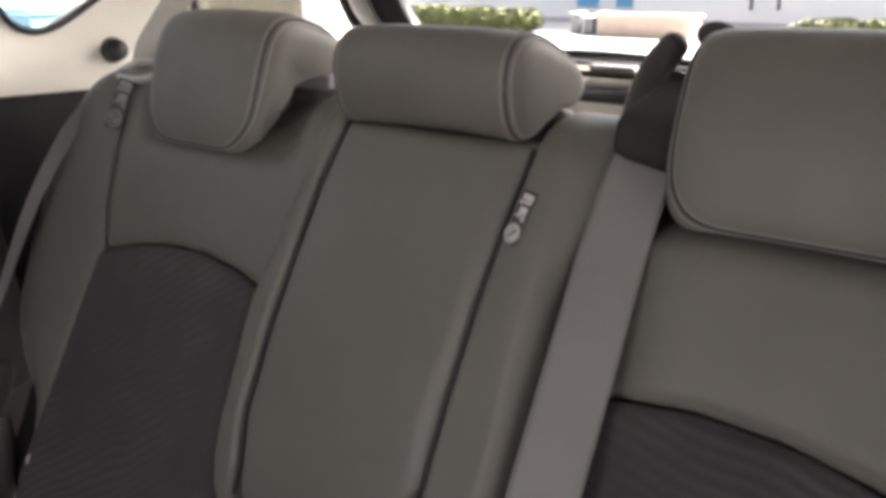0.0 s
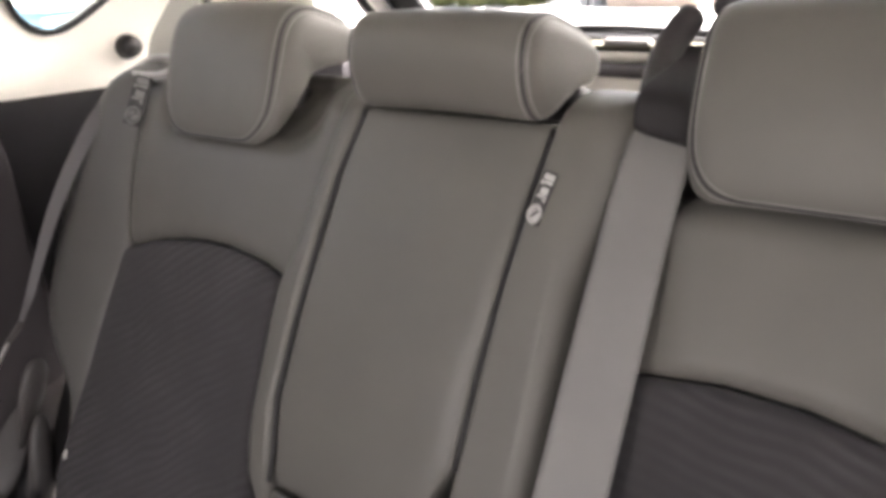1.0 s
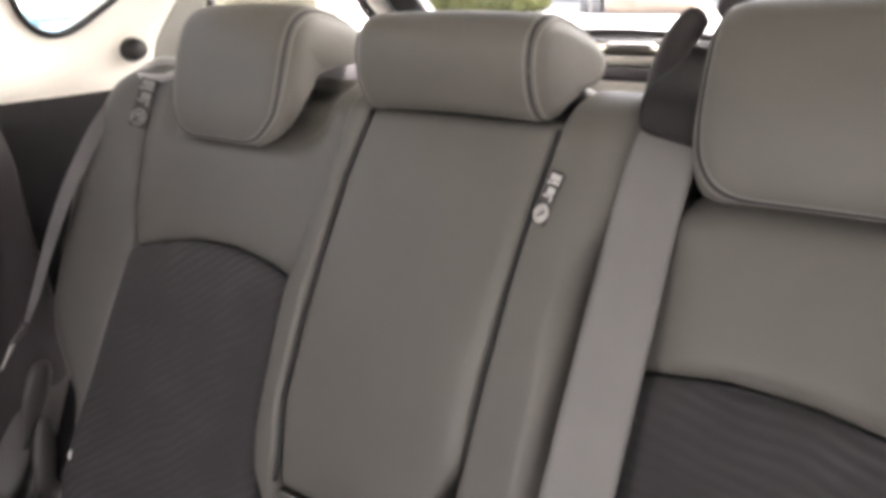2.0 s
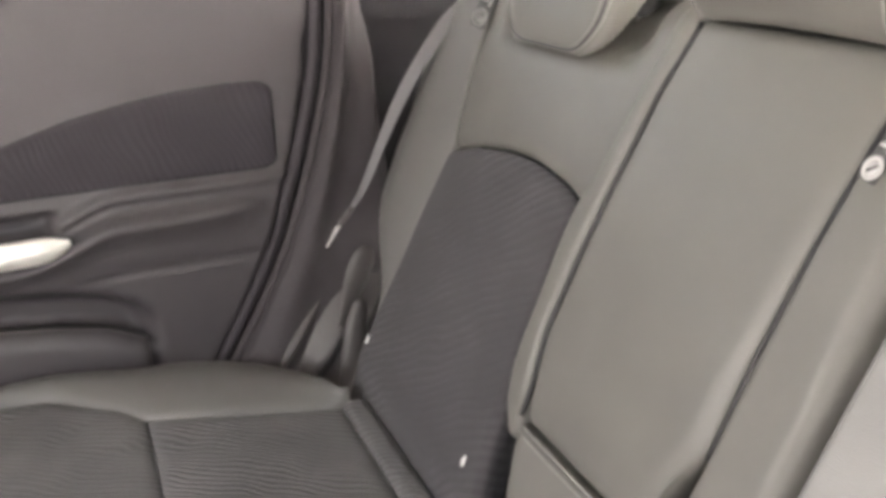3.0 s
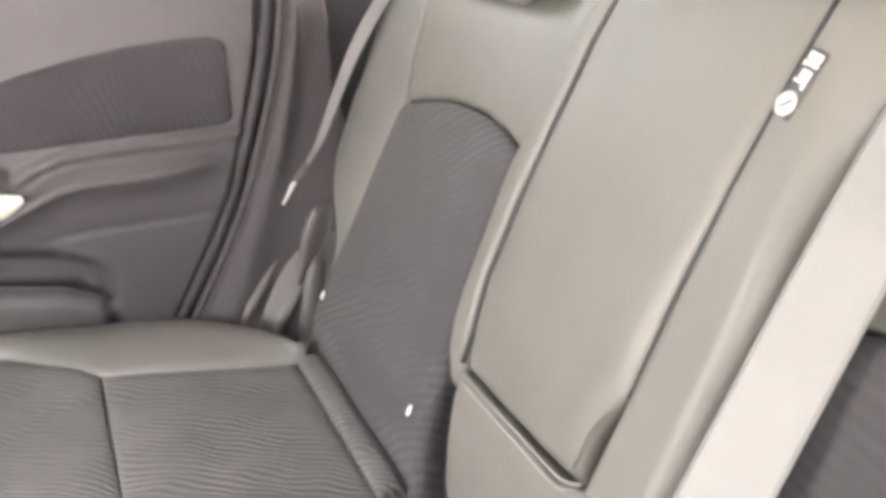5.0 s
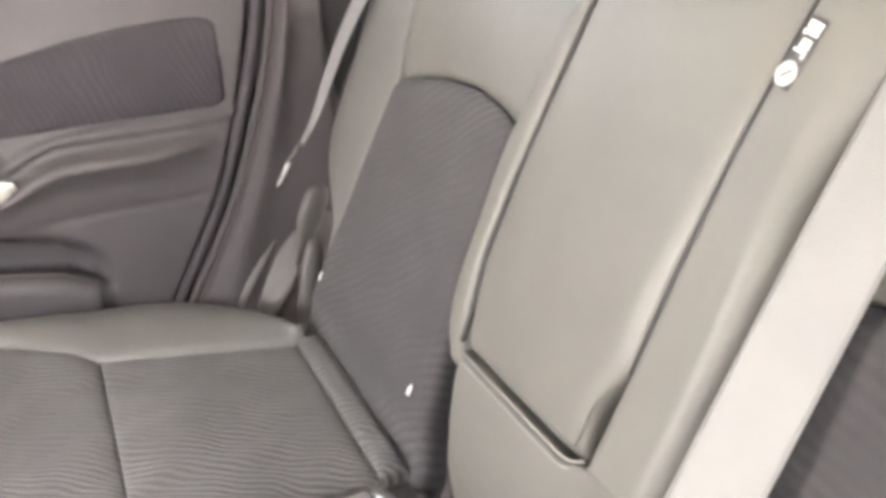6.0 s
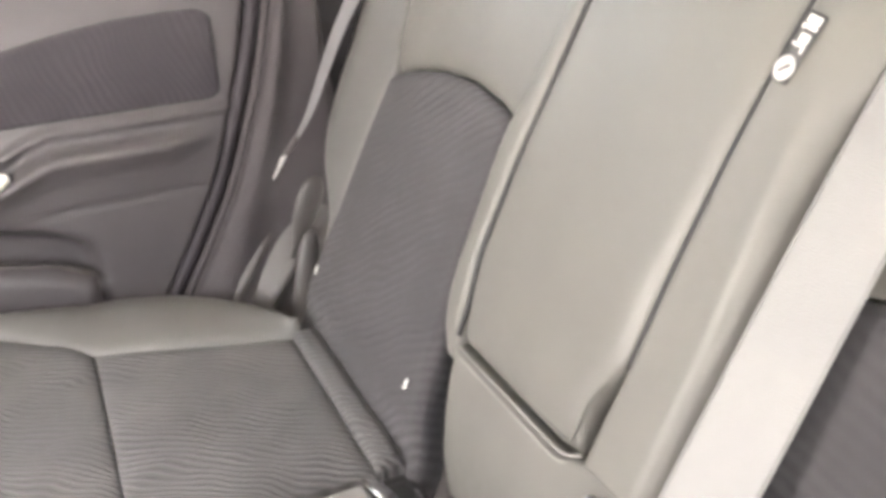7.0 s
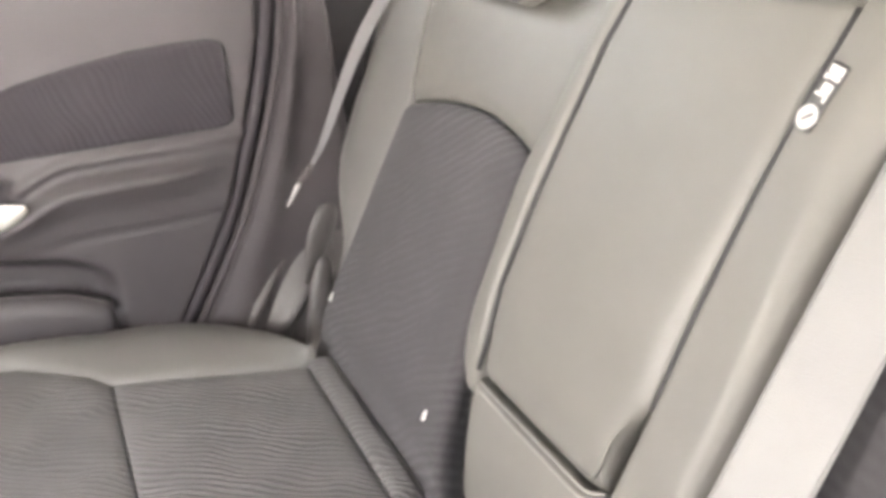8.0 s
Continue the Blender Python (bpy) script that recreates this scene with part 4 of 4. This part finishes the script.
for side in (1, -1):
    part("front_fabric", mirror(cushion_panel(fn_of(SEAM_C), lambda y: -0.150, -0.52, -0.2432, plain_top, 0.006, 0.026, "LRB"), side), CUSHION_FABRIC, bench, "rippled grey fabric panel")
    part("seat_fabric", mirror(cushion_panel(fn_of(SEAM_C), lambda y: -0.150, -0.2429, -0.0232, plain_top, 0.006, 0.026, "LRFB"), side), CUSHION_FABRIC, bench, "rippled grey fabric panel")
    part("rear_roll", mirror(cushion_panel(lambda y: -0.438, lambda y: -0.150, -0.0230, 0.035, lambda x, y: 0.005 - 60 * max(0, y + 0.004) ** 2, 0.010, 0.012, "LRF"), side), CUSHION_FABRIC, bench, "rippled grey fabric rear roll")
    part("side_bolster", mirror(cushion_panel(fn_of(EDGE_C), fn_of(SEAM_C), -0.52, -0.012, side_top, 0.009, 0.012, "R", 40, 50), side), SIDE_LEATHER, bench, "smooth leather side bolster")
part("centre_fabric", cushion_panel(lambda y: -0.112, lambda y: 0.112, -0.52, 0.0, lambda x, y: cushion_top(y) + 0.004, 0.008, 0.014, "LR"), CUSHION_FABRIC, bench)
part("base", box(at(-0.58, -0.50, -0.36), at(0.58, 0.02, -0.10), 0.03), BLACK, bench, "dark seat base")


def buckle(x, y, z, turn, tip, label):
    """A belt buckle on a short stalk: body, red button, top edge."""
    t = thing("belt_buckle", at(x, y, z), label, "belt buckle", "belt buckles")
    m = Matrix.Translation(at(x, y, z)) @ pose(0, 0, 0, tip, 0, turn)
    part("body", placed(box((-0.026, -0.045, -0.011), (0.026, 0.045, 0.011), 0.006, 3), m), BUCKLE, t, "pale grey plastic body")
    part("button", placed(box((-0.019, 0.038, -0.007), (0.019, 0.0475, 0.007), 0.002), m), RED, t, "red release button")
    part("stalk", placed(box((-0.018, -0.085, -0.004), (0.018, -0.04, 0.004), 0.002), m), BLACK, t, "black webbing stalk")
    return t


buckle(-0.094, -0.088, 0.006, 186, 4, "pale grey belt buckle with red button lying on the cushion")
clip = thing("belt_tongue", at(-0.130, -0.045, 0.012), "steel belt tongue plate lying beside the buckle slot", "belt tongue")
part("plate", placed(box((-0.009, -0.022, -0.0015), (0.009, 0.022, 0.0015), 0.001, 1), Matrix.Translation(at(-0.102, -0.036, 0.016)) @ pose(0, 0, 0, 0, 20, 100)), STEEL, clip, "polished steel plate")
part("grip", placed(box((-0.013, -0.016, -0.006), (0.013, 0.016, 0.006), 0.003), Matrix.Translation(at(-0.070, -0.036, 0.010)) @ pose(0, 0, 0, 0, 20, 100)), BLACK, clip, "black plastic grip")
part("pocket", box(at(-0.152, -0.06, -0.06), at(-0.110, 0.012, -0.014), 0.004), BLACK, bench, "black buckle slot")

part("tongue_grip", placed(box((-0.020, -0.010, -0.005), (0.020, 0.010, 0.005), 0.003), tag_pose(0.126, 0.132, 0.022, (-12, 0))), BUCKLE, centre_belt, "pale grey plastic grip")
part("tongue_blade", placed(box((-0.016, -0.034, -0.0012), (0.016, -0.010, 0.0012), 0.001, 1), tag_pose(0.126, 0.132, 0.022, (-12, 0))), STEEL, centre_belt, "steel blade")

# ------------------------------------------------------------ door
DOOR_X = [(-0.36, -0.662), (0.0, -0.655), (0.110, -0.650), (0.124, -0.649), (0.130, -0.651), (0.137, -0.647), (0.165, -0.642), (0.184, -0.633), (0.192, -0.626), (0.198, -0.623), (0.203, -0.626),
          (0.206, -0.640), (0.210, -0.650), (0.216, -0.653), (0.224, -0.652), (0.228, -0.644), (0.232, -0.645), (0.239, -0.657), (0.30, -0.660), (0.36, -0.661), (0.42, -0.655), (0.50, -0.648), (0.515, -0.660)]
car_door = thing("car_door", at(-0.66, -0.5, -0.36), "dark plastic rear door panel with fabric insert and silver pull", "car door")


POCKET_TOP = [(-0.85, 0.100), (-0.45, 0.088), (-0.33, 0.073), (-0.265, 0.059), (-0.225, 0.038), (-0.20, 0.02)]


def door_surface(y, z):
    zz = z + 0.028 * (max(0.0, -0.235 - y) / 0.07) ** 1.4 * smoothstep(-0.5, -0.30, y) * smoothstep(0.08, 0.19, z)
    x = lerp(DOOR_X, zz)
    flat = -0.656
    x = x + (flat - x) * smoothstep(-0.12, -0.03, y) * 0.85 * smoothstep(0.14, 0.2, z) * smoothstep(0.232, 0.222, z)
    # opening of the map pocket
    rim = lerp(POCKET_TOP, y)
    hole = smoothstep(-0.200, -0.240, y) * smoothstep(rim - 0.014, rim - 0.004, z) * smoothstep(rim + 0.055, rim + 0.022, z)
    x -= 0.045 * hole
    # recess behind the pull
    grip = smoothstep(-0.30, -0.315, y) * smoothstep(0.185, 0.192, z) * smoothstep(0.222, 0.214, z)
    x -= 0.03 * grip
    return x


def door_row(v):
    return -0.36 + 0.875 * v


def door_front(u, v):
    z = door_row(v)
    edge = lerp(DOOR_REAR, z)
    y = edge - (1.15 + edge) * (1 - u) ** 1.6
    x = door_surface(y, z)
    x -= 0.008 * max(0.0, 1 - (edge - y) / 0.010) ** 2
    return at(x, y, z)


def door_back(u, v):
    p = door_front(u, v)
    return Vector((-0.74, p.y, p.z))


part("panel", slab(door_front, door_back, 120, 150), PLASTIC, car_door, "dark grained plastic panel")
INS_TOP = [(-0.47, 0.252), (-0.42, 0.282), (-0.34, 0.312), (-0.27, 0.333), (-0.20, 0.347), (-0.14, 0.355), (-0.08, 0.358), (-0.02, 0.357)]


def insert_face(u, v, low):
    uu, vv = 0.5 - 0.5 * math.cos(math.pi * u), 0.5 - 0.5 * math.cos(math.pi * v)
    y = -0.47 + 0.447 * uu
    lo, hi = 0.2400, lerp(INS_TOP, y)
    cut = 0.028 * (1 - circ((-0.018 - y) / 0.028))
    lo, hi = lo + cut, hi - cut
    z = lo + (hi - lo) * vv
    e = circ(vv * (hi - lo) / 0.008) * circ((1 - vv) * (hi - lo) / 0.008) * circ((1 - uu) * 0.452 / 0.008)
    return at(-0.685 if low else -0.664 + 0.010 * e, y, z)


part("fabric_insert", slab(lambda u, v: insert_face(u, v, False), lambda u, v: insert_face(u, v, True), 60, 30), DOOR_FABRIC, car_door, "dark fabric door insert")
pull = catmull([at(-0.632, -0.60, 0.194), at(-0.622, -0.50, 0.195), at(-0.618, -0.40, 0.189), at(-0.622, -0.33, 0.187), at(-0.628, -0.291, 0.191)], 40)
part("pull_handle", tube(pull, lambda q: 0.017 * (1 - max(0, (q - 0.72) / 0.28) ** 2 * 0.75), 14, flat=0.55, up=Vector((1, 0, 0))), SILVER, car_door, "satin silver pull handle")


def pocket_face(u, v, low):
    uu, vv = 0.5 - 0.5 * math.cos(math.pi * u), v
    y = -0.85 + 0.630 * uu
    z = -0.34 + (0.34 + lerp(POCKET_TOP, y)) * vv
    e = circ((1 - vv) * 0.39 / 0.01) * circ((1 - uu) * 0.62 / 0.014)
    return at(-0.667 if low else -0.652 + 0.016 * e, y, z)


part("map_pocket", slab(lambda u, v: pocket_face(u, v, False), lambda u, v: pocket_face(u, v, True), 50, 30), PLASTIC, car_door, "moulded map pocket")
# paler bead added in place of the highlight along the pocket's lip
part("pocket_highlight", tube([pocket_face(k / 40, 1.0, False) + Vector((0.004, 0, 0.001)) for k in range(8, 39)], 0.0012, 6), COVER, car_door, "thin paler bead standing in for the pocket lip's highlight")
part("window_frame", box(at(-0.70, -1.15, 0.80), at(-0.655, 0.04, 0.84), 0.01), PLASTIC, car_door, "dark window frame")
pane = part("door_glass", slab(lambda u, v: at(-0.694, -1.15 + 1.19 * u, 0.50 + 0.31 * v), lambda u, v: at(-0.698, -1.15 + 1.19 * u, 0.50 + 0.31 * v), 2, 2), GLASS, car_door, "clear door window pane", smooth=False)
pane.visible_shadow = False

# door seal and the pillar trim behind it
seal_t = thing("door_seal", at(-0.66, -0.1, -0.1), "black rubber double door seal round the opening", "door seal")
rows = [(-0.30, -0.205)] + DOOR_REAR[1:]
part("outer_lip", tube(catmull([at(-0.661, y + 0.0085, z) for z, y in rows], 60), 0.0090, 12, up=Vector((1, 0, 0))), SEAL, seal_t)
part("inner_lip", tube(catmull([at(-0.651, y + 0.0255, z) for z, y in rows], 60), 0.0060, 12, up=Vector((1, 0, 0))), PILLAR, seal_t, "smooth grey inner lip")


def pillar_face(k):
    def fn(u, v):
        z = -0.34 + 0.790 * v
        y0 = lerp(DOOR_REAR, z) + 0.029
        flare = 0.03 * smoothstep(0.10, -0.12, z)
        y = y0 + (lerp([(0.10, 0.150), (0.28, 0.122), (0.435, 0.112)], z) - y0) * u ** 1.4
        x = -0.652 + 0.020 * circ(u / 0.07) + 0.014 * math.exp(-((u - 0.24) / 0.16) ** 2) - 0.006 * u ** 2 - 0.022 * smoothstep(0.86, 1.0, u) - 0.03 * smoothstep(0.90, 1.0, v) * smoothstep(0.5, 1.0, u) + flare * math.exp(-((u - 0.40) / 0.28) ** 2)
        return at(x - k, y, z)
    return fn


lone("lower_pillar_trim", slab(pillar_face(0), pillar_face(0.02), 40, 50), PILLAR, at(-0.64, 0.05, -0.34), "dark moulded plastic pillar trim behind the door", "pillar trim")
lone("wall_left_sill", box((-0.76, -1.60, 0.20), (-0.66, 0.1, 0.30), 0.01), PLASTIC, (-0.7, -0.7, 0.2), "dark door sill", "wall", kind="structure")
# dark backing added to stop daylight leaking in past the door
lone("wall_left_backing", slab(lambda u, v: at(-0.690, lerp(DOOR_REAR, -0.36 + 0.90 * v) - 0.03 + 0.10 * u, -0.36 + 0.90 * v),
                            lambda u, v: at(-0.735, lerp(DOOR_REAR, -0.36 + 0.90 * v) - 0.03 + 0.10 * u, -0.36 + 0.90 * v), 4, 30), BLACK, at(-0.7, 0, -0.36), "dark backing that stops light behind the door seal", "wall", kind="structure")
